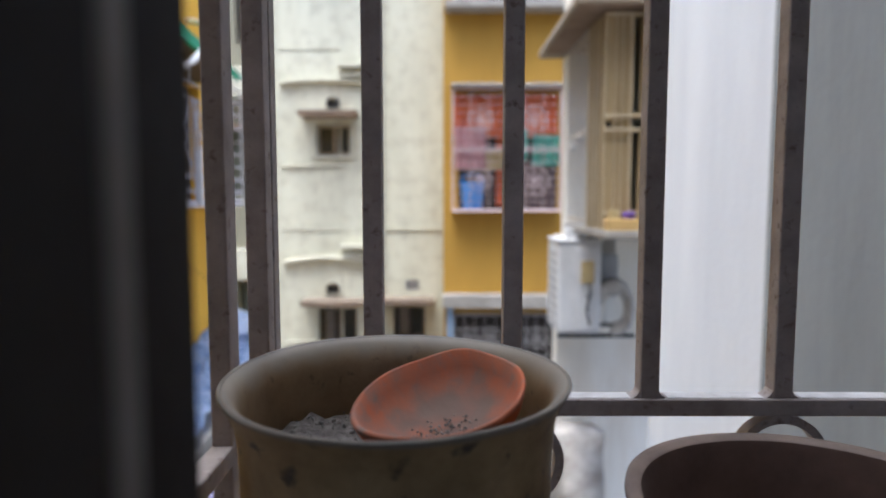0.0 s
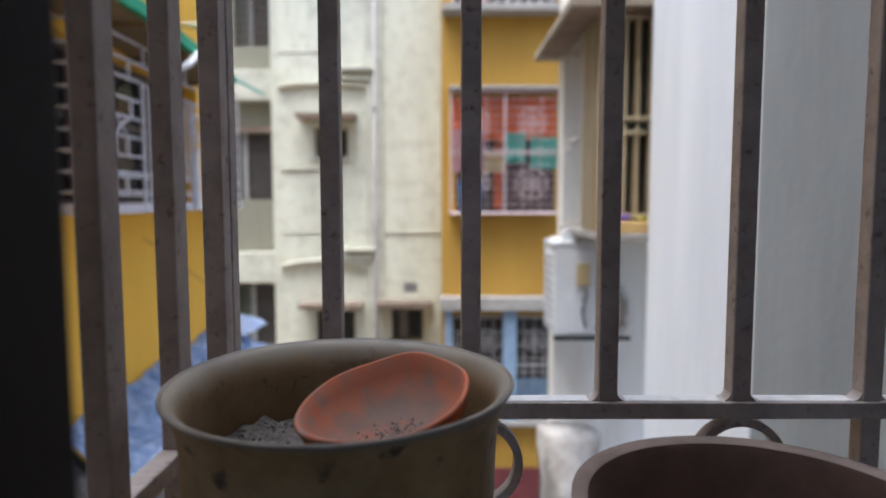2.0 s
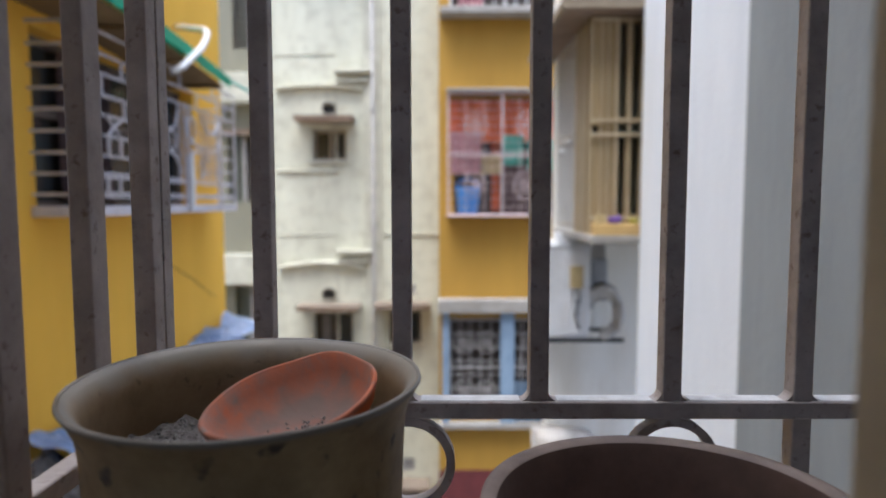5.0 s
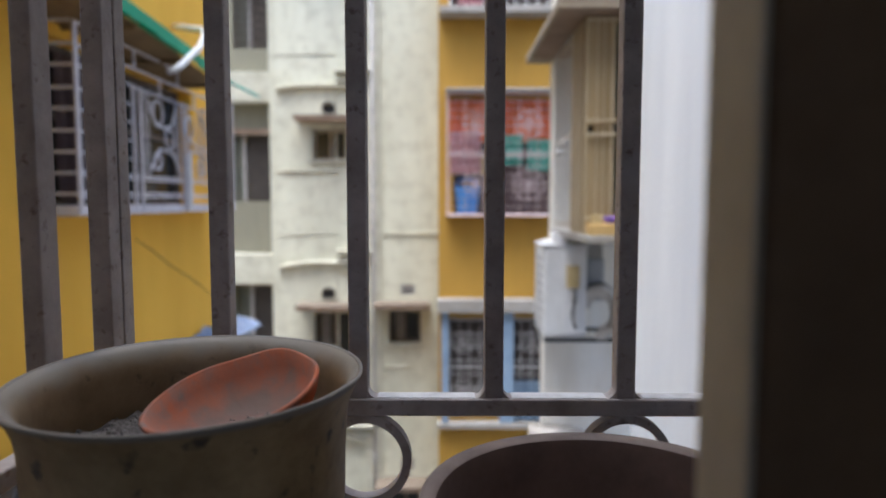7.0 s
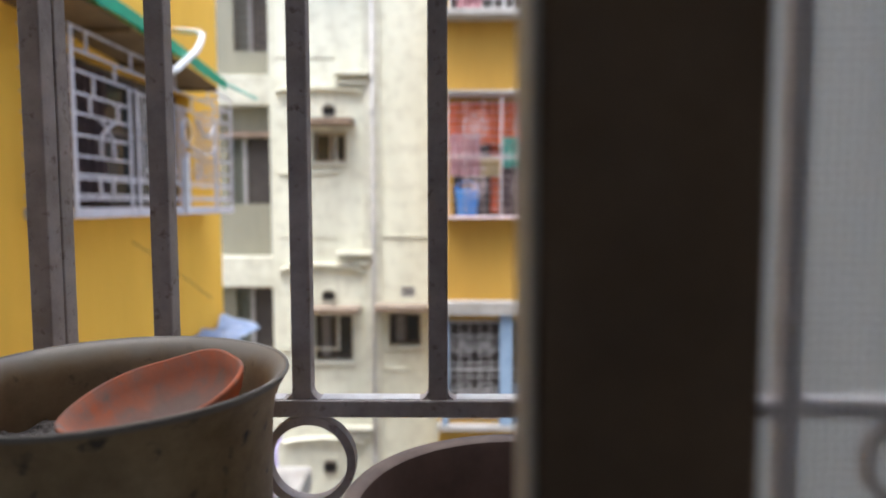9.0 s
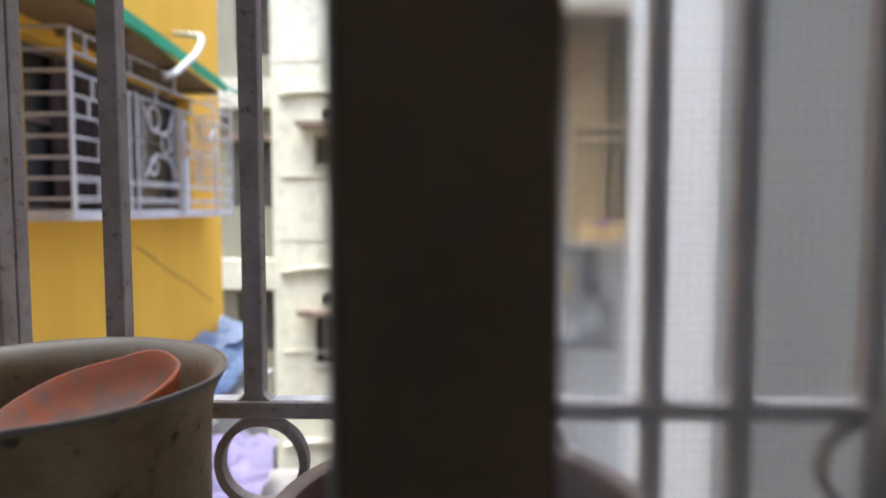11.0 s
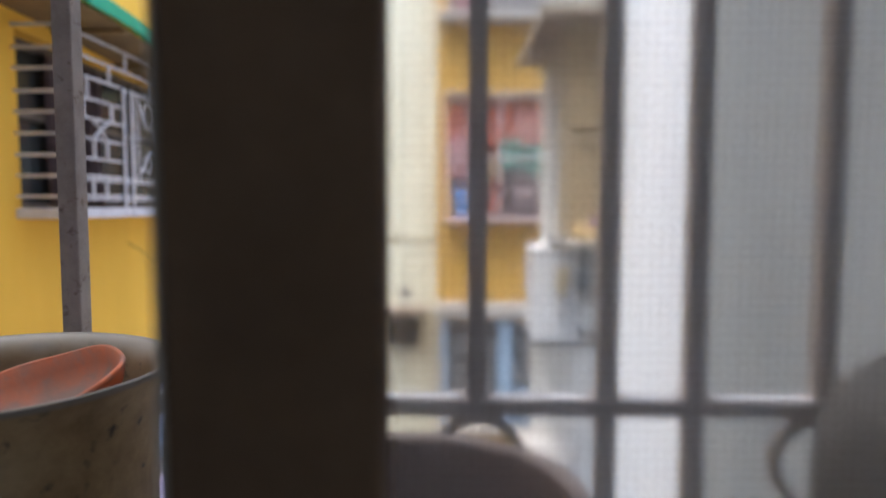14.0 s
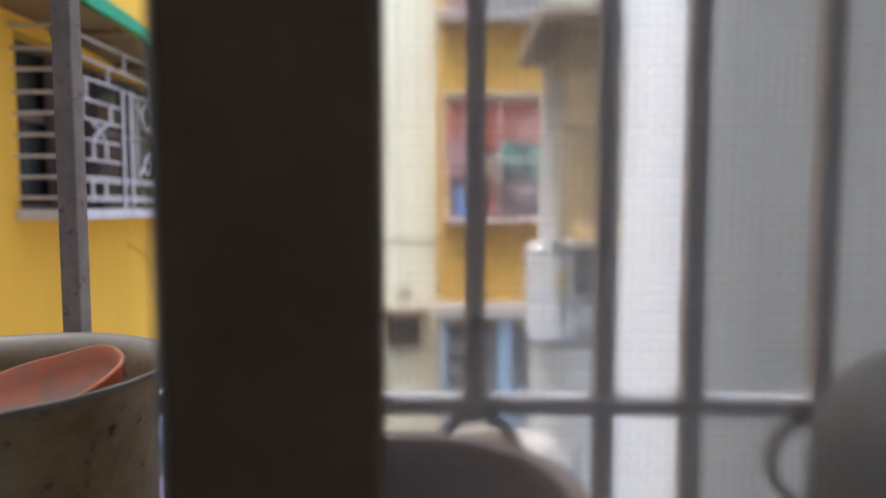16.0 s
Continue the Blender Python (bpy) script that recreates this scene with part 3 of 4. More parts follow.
for _ in range(110):
    a, q = rnd.random() * 2 * math.pi, 0.021 * rnd.random() ** 0.7
    p = Vector((q * math.cos(a) + 0.002, q * math.sin(a) * 0.8 - 0.004, -0.0230 + 0.0003 * rnd.random() + 3.4 * max(0, q - 0.011) ** 1.62))
    spots.append(tuple(BC + tilt.to_3x3() @ p))
single("soil_crumbs", pebble_heap(spots, 0.0003, 0.0010, 9), PEBBLE, "dark soil crumbs lying in the clay dish", "soil", kind="stuff")

# the second, lower planter bowl
QX, QY, QZ, QR = 0.2075, 0.334, 0.8930, 0.1055
bowl = thing("planter_bowl", (QX, QY, 0.80), "wide brown earthenware planter bowl with a thick rounded rim", "planter")
part("body", lathe([(0.065, 0.80), (0.080, 0.803), (0.092, 0.83), (0.0985, 0.86), (QR - 0.003, 0.882), (QR, 0.8895), (QR - 0.0004, 0.8935), (QR - 0.003, QZ), (QR - 0.0065, QZ + 0.0003), (QR - 0.0095, QZ - 0.0016)], QX, QY, 96, 0.008, 7), BROWNPOT, bowl, smooth=True)
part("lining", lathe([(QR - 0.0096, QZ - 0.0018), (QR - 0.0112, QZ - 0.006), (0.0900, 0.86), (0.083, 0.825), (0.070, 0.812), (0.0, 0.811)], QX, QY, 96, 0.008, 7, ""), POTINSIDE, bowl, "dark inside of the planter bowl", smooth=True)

# the dark clay jar further along
jar = thing("clay_jar", (0.568, 0.385, 0.80), "dark clay jar with a domed shoulder", "jar")
part("body", lathe([(0.070, 0.80), (0.086, 0.806), (0.0945, 0.84), (0.0955, 0.880), (0.0930, 0.905), (0.0850, 0.930), (0.0690, 0.9475), (0.0530, 0.957), (0.0445, 0.961)], 0.568, 0.385, 72, 0.02, 5), JARCLAY, jar, smooth=True)
part("neck", lathe([(0.0450, 0.9605), (0.0425, 0.966), (0.0425, 0.973), (0.0455, 0.979), (0.043, 0.982), (0.038, 0.978), (0.036, 0.965), (0.036, 0.90)], 0.568, 0.385, 48, 0.01, 5, ""), JARCLAY, jar, smooth=True)

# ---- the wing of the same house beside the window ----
# tops out of view are kept low to let skylight into the court
single("wing_wall", box(1.0555, 1.60, 0.205, 2.084, -6.2, 3.4, 0.01), GREYWALL, "blue-grey side wall beside the window", "wall", kind="structure")
single("white_wall", box(1.1495, 1.60, 2.0845, 3.4925, -6.2, 3.4, 0.012), WHITE, "bright white painted wall across the gap", "wall", kind="structure")

# ---- neighbour's corner with the caged balcony and the air conditioner ----
nb = thing("corner_house", (1.6, 4.8, -6.2), "dirty white and beige corner house with a caged balcony window", "house")
part("wall", box(0.902, 3.2, 4.70, 4.90, 0.7705, 4.6), DIRTYWHITE, nb, "dirty white wall with damp streaks")
part("lower_wall", box(0.845, 3.2, 4.70, 4.90, -6.2, 0.77), DIRTYWHITE, nb, "dirty white wall with damp streaks")
# grey slab puts the balcony's shade and a stain on the wall
part("grey_patch", box(1.09, 1.27, 4.688, 4.6985, 0.43, 0.772, 0.004), CONCRETE, nb, "grey patch behind the pipes, part stain, part painted balcony shade")
part("balcony_roof", box(0.711, 2.2, 3.50, 4.895, 2.100, 2.150, 0.006), SLABSTONE, nb, "weathered concrete balcony roof slab")
# added brown sheet; the underside's shade is in its colour
part("soffit", box(0.735, 2.19, 3.51, 4.6995, 2.0955, 2.0998), CHAJJA, nb, "brown sheet that colours the slab's underside with its shade")
part("roof_edge", box(0.705, 2.2, 3.494, 3.51, 2.151, 2.185, 0.004), SLABGREEN, nb, "pale green painted slab edge")
part("balcony_floor", box(0.885, 2.1, 3.515, 4.6995, 0.823, 0.868, 0.006), CONCRETE, nb, "stained concrete balcony floor")
# the boarded bay: a beige front with narrow openings, closed side boards
BAY = [(1.066, 1.106, 1.535, 2.06), (1.140, 1.186, 1.535, 2.06), (1.066, 1.106, 0.985, 1.425), (1.140, 1.186, 0.985, 1.425), (1.060, 1.190, 1.446, 1.502), (0.914, 0.950, 1.446, 1.490)]
bay = part("bay_front", pierced_wall(0.897, 2.0, 0.870, 2.095, 3.640, 3.675, BAY), BEIGE, nb, "beige painted bay with narrow openings")
# dark sheet in place of the bay's inner shade
part("bay_shade", box(0.93, 2.0, 3.95, 3.96, 0.870, 2.095), SHADEBACK, nb, "dark sheet standing in for the shade inside the bay")
part("curtain", cloth(1.03, 1.22, 3.715, 0.88, 2.07, 0.012, 5, 2.0), FADED, bay, "faded green curtain behind the openings")
part("bay_side", box(0.903, 0.925, 3.6755, 4.03, 0.870, 2.095, 0.003), BEIGE, nb, "closed beige boards on the bay's side")
for x0, x1 in ((0.899, 0.907), (0.960, 0.967), (0.998, 1.004), (1.044, 1.058), (1.116, 1.130), (1.194, 1.206)):
    part("batten", box(x0, x1, 3.626, 3.6395, 0.872, 2.09, 0.003), BEIGEIRON, bay)
for z in (0.955, 1.428, 1.506, 2.063):
    part("rail", box(0.900, 1.40, 3.616, 3.6255, z, z + 0.018, 0.003), BEIGEIRON, bay)
for i in range(4):
    y = 3.71 + 0.085 * i
    part("batten", box(0.889, 0.8965, y, y + 0.030, 0.872, 2.09, 0.002), BEIGEIRON, nb)
# the cage closing the bay's open side
cage = thing("balcony_cage", (0.9, 4.3, 0.868), "white painted iron bars closing the open side of the balcony", "window grille")
for i in range(6):
    y = 4.053 + i * 0.112
    part("bar", box(0.889, 0.897, y - 0.006, y + 0.006, 0.869, 2.094), WHITEIRON, cage)
for z in (0.90, 1.47, 2.05):
    part("rail", box(0.8975, 0.9025, 4.035, 4.64, z, z + 0.016, 0.002), BEIGEIRON, cage)
for y, z in ((4.165, 1.44), (4.389, 1.39)):
    bm = bmesh.new()
    bmesh.ops.create_uvsphere(bm, u_segments=14, v_segments=10, radius=0.024)
    for v in bm.verts:
        v.co = Vector((0.878 + v.co.x * 0.7, y + v.co.y, z + v.co.z))
    part("knob", bm, WHITEIRON, cage, "white round knob", smooth=True)
# things on the ledge before the bay
single("orange_tray", box(0.905, 1.20, 3.525, 3.612, 0.8685, 0.935, 0.008), ORANGE, "orange plastic tray on the balcony ledge", "tray")
single("purple_tub", lathe([(0.026, 0.9355), (0.032, 0.937), (0.038, 0.972), (0.035, 0.974), (0.03, 0.942), (0.0, 0.941)], 1.035, 3.565, 28), PURPLE, "small purple plastic tub standing on the orange tray", "tub", smooth=True)
single("cardboard_packet", box(0.925, 0.975, 3.54, 3.585, 0.9355, 0.985, 0.003), TAN, "tan cardboard packet standing on the tray", "packet")
single("yellow_tub", lathe([(0.024, 0.9355), (0.03, 0.937), (0.033, 0.962), (0.03, 0.964), (0.026, 0.942), (0.0, 0.941)], 1.145, 3.57, 28), LIMEPLASTIC, "small yellow-green plastic tub standing on the tray", "tub", smooth=True)

# air conditioner outdoor unit, seen from its pipe end
ac = thing("air_conditioner", (0.92, 4.46, 0.11), "white outdoor air conditioner unit on a black bracket with pipes", "air conditioner")
part("casing", box(0.764, 1.062, 4.255, 4.66, 0.125, 0.752, 0.022), ACWHITE, ac)
part("top_cover", box(0.757, 1.068, 4.248, 4.667, 0.7525, 0.768, 0.006), ACWHITE, ac)
part("end_panel", box(0.895, 1.055, 4.240, 4.2545, 0.16, 0.72, 0.006), ACWHITE, ac)
part("valve_cover", box(0.918, 1.005, 4.212, 4.2395, 0.475, 0.628, 0.008), TAN, ac, "tan plastic valve cover")
for z in (0.31, 0.39):
    part("valve", tube([(0.965, 4.2395, z), (0.965, 4.205, z)], 0.013, 10), ACGREY, ac)
part("cable", tube([(0.965 + 0.012 * math.sin(i * 0.8), 4.20 - 0.006 * math.sin(i), 0.475 - i * 0.03) for i in range(10)], 0.007, 8), BLACK, ac)
for i in range(9):
    z = 0.18 + i * 0.06
    part("louvre", box(0.7565, 0.7635, 4.30, 4.61, z, z + 0.012), ACGREY, ac)
for y in (4.262, 4.62):
    part("bracket", box(0.775, 1.30, y, y + 0.03, 0.098, 0.1245, 0.003), BLACK, ac, "black iron bracket")
part("back_plate", box(1.10, 1.215, 4.40, 4.46, 0.36, 0.66, 0.012), ACGREY, ac, "grey plate behind the pipes")
for k, (r, dx) in enumerate(((0.150, 0.0), (0.112, 0.012), (0.168, 0.01))):
    pts = [(1.150 + dx + r * 0.82 * math.cos(radians(a)), 4.27 + 0.03 * k + 0.012 * math.sin(radians(3 * a)), 0.300 + r * 1.12 * math.sin(radians(a))) for a in range(-95, 176, 12)]
    part("pipe", tube(pts, (0.030, 0.026, 0.016)[k], 10), HOSE if k < 2 else BLACK, ac, smooth=True)
single("white_box", box(0.845, 0.975, 4.33, 4.45, 0.7685, 0.845, 0.008), ACWHITE, "small white box lying on the air conditioner", "box")

# ---- cream apartment block at the end of the court ----
cb = thing("cream_apartment_block", (-1.3, 10.0, -6.2), "cream-painted apartment block with small windows, sunshades and drainpipes", "apartment block")
W1, W3, W4 = (-1.977, -1.447, 1.695, 2.167), (-1.99, -1.378, -1.418, -0.680), (-0.809, -0.307, -1.174, -0.654)
W5, W6 = (-1.99, -1.378, 4.50, 5.0), (-0.80, -0.32, -3.98, -3.5)
V1, V2, V3 = (-1.80, -1.60, 2.40, 2.54), (-1.845, -1.645, -0.45, -0.315), (-0.615, -0.40, -0.40, -0.235)
V4, V5 = (-1.865, -1.655, -3.24, -3.02), (-0.62, -0.42, -3.22, -3.02)
part("wall", pierced_wall(-2.62, -0.02, -6.2, 5.4, 9.80, 10.05, [W1, W3, W4, W5, W6, V1, V2, V3, V4, V5]), CREAM, cb)
part("side_wall", box(-2.62, -2.42, 10.0505, 12.5, -6.2, 5.4), CREAM, cb)
part("roof", box(-2.75, 0.0, 9.65, 12.5, 5.4, 5.55), CONCRETE, cb)
# one dark sheet behind all openings paints the rooms' shade
part("dark_backing", box(-2.41, -0.03, 10.60, 10.7, -6.2, 5.4), SHADEBACK, cb, "dark sheet standing in for the shaded rooms behind the windows")
part("pilaster", box(-1.16, -0.92, 9.755, 9.7995, -6.2, 5.4, 0.008), CREAMTRIM, cb)


def casement(parent, hole, y, leaves=2, mat=SHUTTER):
    x0, x1, z0, z1 = hole
    wdw = part("window", box(x0 + 0.02, x1 - 0.02, y + 0.045, y + 0.053, z0 + 0.02, z1 - 0.02), PANE, parent)
    for z in (z0, z1 - 0.045):
        part("frame", box(x0, x1, y + 0.01, y + 0.044, z, z + 0.045, 0.004), mat, wdw)
    for i in range(leaves + 1):
        x = x0 + (x1 - x0 - 0.045) * i / leaves
        part("frame", box(x, x + 0.045, y + 0.012, y + 0.0435, z0 + 0.046, z1 - 0.046, 0.004), mat, wdw)
    part("sill", box(x0 - 0.04, x1 + 0.04, y - 0.19, y - 0.05, z0 - 0.05, z0 - 0.005, 0.008), CREAMTRIM, wdw)
    return wdw


for hole in (W1, W3, W4, W5, W6):
    wd = casement(cb, hole, 9.94, 2, SLABSTONE if hole in (W1, W5) else SHUTTER)
    x0, x1, z0, z1 = hole
    if hole in (W3, W4):
        part("curtain", cloth(x0 + 0.10, x0 + 0.24, 9.925, z0 + 0.05, z1 - 0.05, 0.008, 3, x0), GREYIRON, wd, "thin pale curtain")
    part("lintel_shade", box(x0 - 0.19, x1 + 0.14, 9.42, 9.7995, z1 + 0.085, z1 + 0.145, 0.01), CHAJJA, wd, "weathered brown concrete sunshade")
    part("shade_top", box(x0 - 0.20, x1 + 0.15, 9.41, 9.7995, z1 + 0.1455, z1 + 0.165, 0.006), SHADETOP, wd)
for x0, x1, z0, z1 in (V1, V2, V4):
    c = ((x0 + x1) / 2, (z0 + z1) / 2)
    part("vent_collar", flat_ring(c[0], c[1], 9.755, 9.85, 0.094, 0.106, seg=28), SHUTTER, cb)
    # black block in the hole, in place of its shade
    part("vent_dark", box(c[0] - 0.092, c[0] + 0.092, 9.81, 9.83, c[1] - 0.075, c[1] + 0.085, 0.015), BLACK, cb, "black block standing in for the shade in the vent hole")
for x0, x1, z0, z1 in (V3, V5):
    for i in range(4):
        z = z0 + (z1 - z0) * (i + 0.2) / 4
        part("vent_slat", box(x0, x1, 9.80, 9.84, z, z + 0.018), GREYIRON, cb)


def moulding(parent, pts, d=0.07, h=0.055):
    """A cream plaster string course that follows a line on the facade."""
    bm = bmesh.new()
    rows = []
    for x, z in pts:
        rows.append([bm.verts.new((x, y, zz)) for y, zz in ((9.7995, z), (9.80 - d, z + h * 0.3), (9.80 - d, z + h * 0.75), (9.7995, z + h))])
    for a, b in zip(rows, rows[1:]):
        for j in range(4):
            bm.faces.new((a[j], a[(j + 1) % 4], b[(j + 1) % 4], b[j]))
    bm.faces.new(rows[0])
    bm.faces.new(rows[-1][::-1])
    bmesh.ops.recalc_face_normals(bm, faces=bm.faces)
    return part("moulding", bm, CREAMTRIM, parent)


for dz in (0.0, -2.74, -5.5):
    arch = [(-2.50 + 1.30 * i / 20, 2.735 + dz + (0.09 if dz else 0.05) * math.sin(math.pi * i / 20) ** 0.7) for i in range(21)]
    moulding(cb, arch, 0.09)
    part("ledge", box(-1.60, -1.05, 9.66, 9.7995, 3.0 + dz, 3.055 + dz, 0.01), CREAMTRIM, cb)
    part("ledge", box(-1.58, -1.12, 9.70, 9.7995, 2.865 + dz, 2.905 + dz, 0.01), CREAMTRIM, cb)
    part("string_course", box(-2.50, -1.60, 9.786, 9.7995, 3.275 + dz, 3.30 + dz, 0.008), CREAMTRIM, cb)
    part("string_course", box(-2.5, -1.57, 9.765, 9.7995, 1.51 + dz, 1.54 + dz, 0.008), CREAMTRIM, cb)
    if dz == -2.74:
        part("string_course", box(-0.89, -0.04, 9.775, 9.7995, 3.285 + dz, 3.305 + dz, 0.006), CREAMTRIM, cb)
        part("panel_rib", box(-0.86, -0.46, 9.775, 9.7995, 1.18 + dz, 1.205 + dz, 0.006), CREAMTRIM, cb)
    part("panel_rib", box(-1.615, -1.585, 9.78, 9.7995, 1.56 + dz, 2.86 + dz, 0.006), CREAMTRIM, cb)
for x, r in ((-1.03, 0.022),):
    part("drainpipe", tube([(x, 9.715, -6.2), (x, 9.715, 5.35)], r, 12), GREYIRON, cb, smooth=True)
    for z in (-3.0, -1.2, 0.6, 2.4, 4.2):
        part("pipe_collar", tube([(x, 9.715, z), (x, 9.715, z + 0.07)], r * 1.5, 12), GREYIRON, cb)

# ---- olive-grey stair bay in the recess ----
ob_ = thing("olive_stair_block", (-3.6, 11.2, -6.2), "olive-grey stairwell block with white floor bands and dark windows", "apartment block")
H = [(-3.55, -2.90, 3.66, 4.75), (-3.70, -2.90, 1.06, 2.20), (-3.62, -2.90, -1.50, -0.42), (-3.6, -2.9, -4.3, -3.2)]
part("wall", pierced_wall(-5.5, -2.63, -6.2, 5.4, 11.0, 11.2, H), OLIVE, ob_)
part("dark_backing", box(-5.5, -2.65, 11.7, 11.8, -6.2, 5.4), SHADEBACK, ob_, "dark sheet standing in for the shaded rooms behind the windows")
for z0, z1 in ((2.72, 3.22), (-0.36, 0.16), (-3.1, -2.6)):
    part("floor_band", box(-5.5, -2.63, 10.72, 10.9995, z0, z1, 0.01), CREAMTRIM, ob_, "white painted floor band")
for i, h in enumerate(H):
    x0, x1, z0, z1 = h
    # dark sheet instead of a pane, so the opening reads as shade
    wd = part("window", box(x0 + 0.3, x1 - 0.02, 11.12, 11.13, z0, z1), SHADEBACK, ob_)
    part("frame", box(x0 + 0.24, x0 + 0.30, 11.08, 11.13, z0, z1, 0.004), GREYIRON, wd)
    part("frame", box(x1 - 0.06, x1, 11.08, 11.1195, z0, z1, 0.004), GREYIRON, wd)
    part("curtain", cloth(x0, x0 + 0.24, 11.10, z0, z1 - 0.02, 0.012, 3, i), FADED, wd, "faded green curtain")
    part("lintel", box(x0 - 0.05, x1, 10.93, 10.9995, z1 + 0.005, z1 + 0.10, 0.006), CHAJJA, wd)
    if i == 0:
        for k in range(9):
            x = x0 + 0.02 + k * 0.072
            part("grille_bar", box(x, x + 0.012, 11.02, 11.032, z0, z1), SHUTTER, wd)
        for k in range(7):
            z = z0 + 0.1 + k * 0.14
            part("grille_bar", box(x0, x1, 11.033, 11.043, z, z + 0.012), SHUTTER, wd)

# ---- ochre block beside it ----
yb = thing("ochre_apartment_block", (1.5, 9.4, -6.2), "ochre yellow apartment block with caged windows and white ledges", "apartment block")
A, B, D = (0.20, 1.62, 0.868, 2.50), (0.12, 1.66, -2.10, -0.66), (0.15, 1.65, 3.76, 5.0)
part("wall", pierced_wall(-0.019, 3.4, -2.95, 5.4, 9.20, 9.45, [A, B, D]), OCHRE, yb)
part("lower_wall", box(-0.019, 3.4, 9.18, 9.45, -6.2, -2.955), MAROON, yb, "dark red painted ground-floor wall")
part("dark_backing", box(-0.019, 3.4, 10.3, 10.4, -6.2, 5.4), SHADEBACK, yb, "dark sheet standing in for the shaded rooms behind the windows")
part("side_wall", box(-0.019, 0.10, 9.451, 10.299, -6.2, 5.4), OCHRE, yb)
part("ledge", box(-0.03, 3.4, 8.98, 9.1995, -0.545, -0.35, 0.012), LEDGE, yb, "white painted concrete ledge")
part("ledge", box(-0.03, 3.4, 9.05, 9.1995, -2.275, -2.19, 0.012), LEDGE, yb, "white painted concrete ledge")
part("ledge", box(0.0, 3.4, 8.88, 9.1995, 3.64, 3.74, 0.012), LEDGE, yb, "white painted concrete ledge")
part("ledge", box(0.09, 1.72, 8.90, 9.1995, 2.585, 2.63, 0.01), LEDGE, yb, "white painted concrete ledge")


def cage_panel(parent, x0, x1, z0, z1, y, m, cols, rows, motif, r=0.009):
    """A welded iron window cage: frame, bars both ways and a round motif in the panels."""
    for x in (x0, x1, (x0 + x1) / 2):
        part("cage_post", box(x - 0.011, x + 0.011, y, y + 0.03, z0, z1, 0.002), m, parent)
    for z in (z0, z1, (z0 + z1) / 2):
        part("cage_rail", box(x0, x1, y + 0.0305, y + 0.05, z - 0.015, z + 0.015, 0.002), m, parent)
    for k in range(1, rows):
        z = z0 + (z1 - z0) * k / rows
        part("cage_bar", box(x0, x1, y + 0.008, y + 0.016, z - r * 0.7, z + r * 0.7), m, parent)
    for k in range(1, cols):
        x = x0 + (x1 - x0) * k / cols
        part("cage_bar", box(x - r * 0.7, x + r * 0.7, y + 0.017, y + 0.025, z0, z1), m, parent)
    for cx, cz, rr in motif:
        part("scroll", flat_ring(cx, cz, y - 0.008, y + 0.004, rr - 0.010, rr, seg=24), m, parent)
        part("scroll", flat_ring(cx, cz, y - 0.008, y + 0.004, rr * 0.45 - 0.008, rr * 0.45, seg=16), m, parent)
        for a in range(0, 180, 45):
            c, s = math.cos(radians(a)) * rr, math.sin(radians(a)) * rr
            part("scroll_spoke", tube([(cx - c, y - 0.001, cz - s), (cx + c, y - 0.001, cz + s)], 0.005, 6), m, parent)


# the three window sheets on this block carry room shade as dark colour
wa = part("window", box(0.20, 1.62, 9.40, 9.41, 0.868, 2.50), SHADEBACK, yb, "caged window hung with washing")
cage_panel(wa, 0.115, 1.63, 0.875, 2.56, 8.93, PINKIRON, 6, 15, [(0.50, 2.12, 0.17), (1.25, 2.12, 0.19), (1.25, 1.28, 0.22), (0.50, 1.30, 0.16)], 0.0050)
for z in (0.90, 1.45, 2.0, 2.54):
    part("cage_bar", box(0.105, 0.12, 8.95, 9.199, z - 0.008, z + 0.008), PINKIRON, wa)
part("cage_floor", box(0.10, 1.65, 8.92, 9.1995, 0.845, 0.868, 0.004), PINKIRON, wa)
wb = part("window", box(0.12, 1.66, 9.40, 9.41, -2.10, -0.66), SHADEBACK, yb)
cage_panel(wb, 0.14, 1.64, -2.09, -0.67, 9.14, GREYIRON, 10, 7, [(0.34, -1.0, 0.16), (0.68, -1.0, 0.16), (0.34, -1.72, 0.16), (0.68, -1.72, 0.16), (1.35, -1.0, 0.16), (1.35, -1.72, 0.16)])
wc = part("window", box(0.15, 1.65, 9.40, 9.41, 3.76, 5.0), SHADEBACK, yb)
cage_panel(wc, 0.15, 1.66, 3.77, 5.0, 9.00, WHITEIRON, 10, 9, [(0.5, 4.2, 0.2), (1.25, 4.2, 0.2)])

# washing and a bucket in the caged window
single("red_curtain", cloth(0.14, 1.61, 9.11, 1.90, 2.50, 0.02, 9, 1.0), RED, "red-orange curtain gathered inside the caged window", "curtain", group="washing and curtains at the caged window")
single("red_curtain", cloth(0.74, 0.86, 9.20, 0.94, 1.92, 0.012, 2, 3.0), RED, "narrow red-orange curtain hanging beside the washing", "curtain", group="washing and curtains at the caged window")
single("pink_cloth", cloth(0.15, 0.58, 9.03, 1.46, 2.05, 0.016, 4, 2.0), PINK, "pink washing hung on the window cage", "cloth", group="washing and curtains at the caged window")
single("teal_cloth", cloth(0.90, 1.18, 9.06, 1.58, 1.99, 0.015, 2, 4.0), TEAL, "dark teal cloth hung on the window cage", "cloth", group="washing and curtains at the caged window")
single("teal_cloth", cloth(1.24, 1.62, 9.025, 1.50, 1.93, 0.016, 3, 7.0), TEAL, "teal towel hung on the window cage", "cloth", group="washing and curtains at the caged window")
single("tan_cloth", cloth(0.56, 0.89, 9.07, 1.44, 1.74, 0.012, 3, 5.0), TAN, "faded tan cloth hung between the pink and teal washing", "cloth", group="washing and curtains at the caged window")
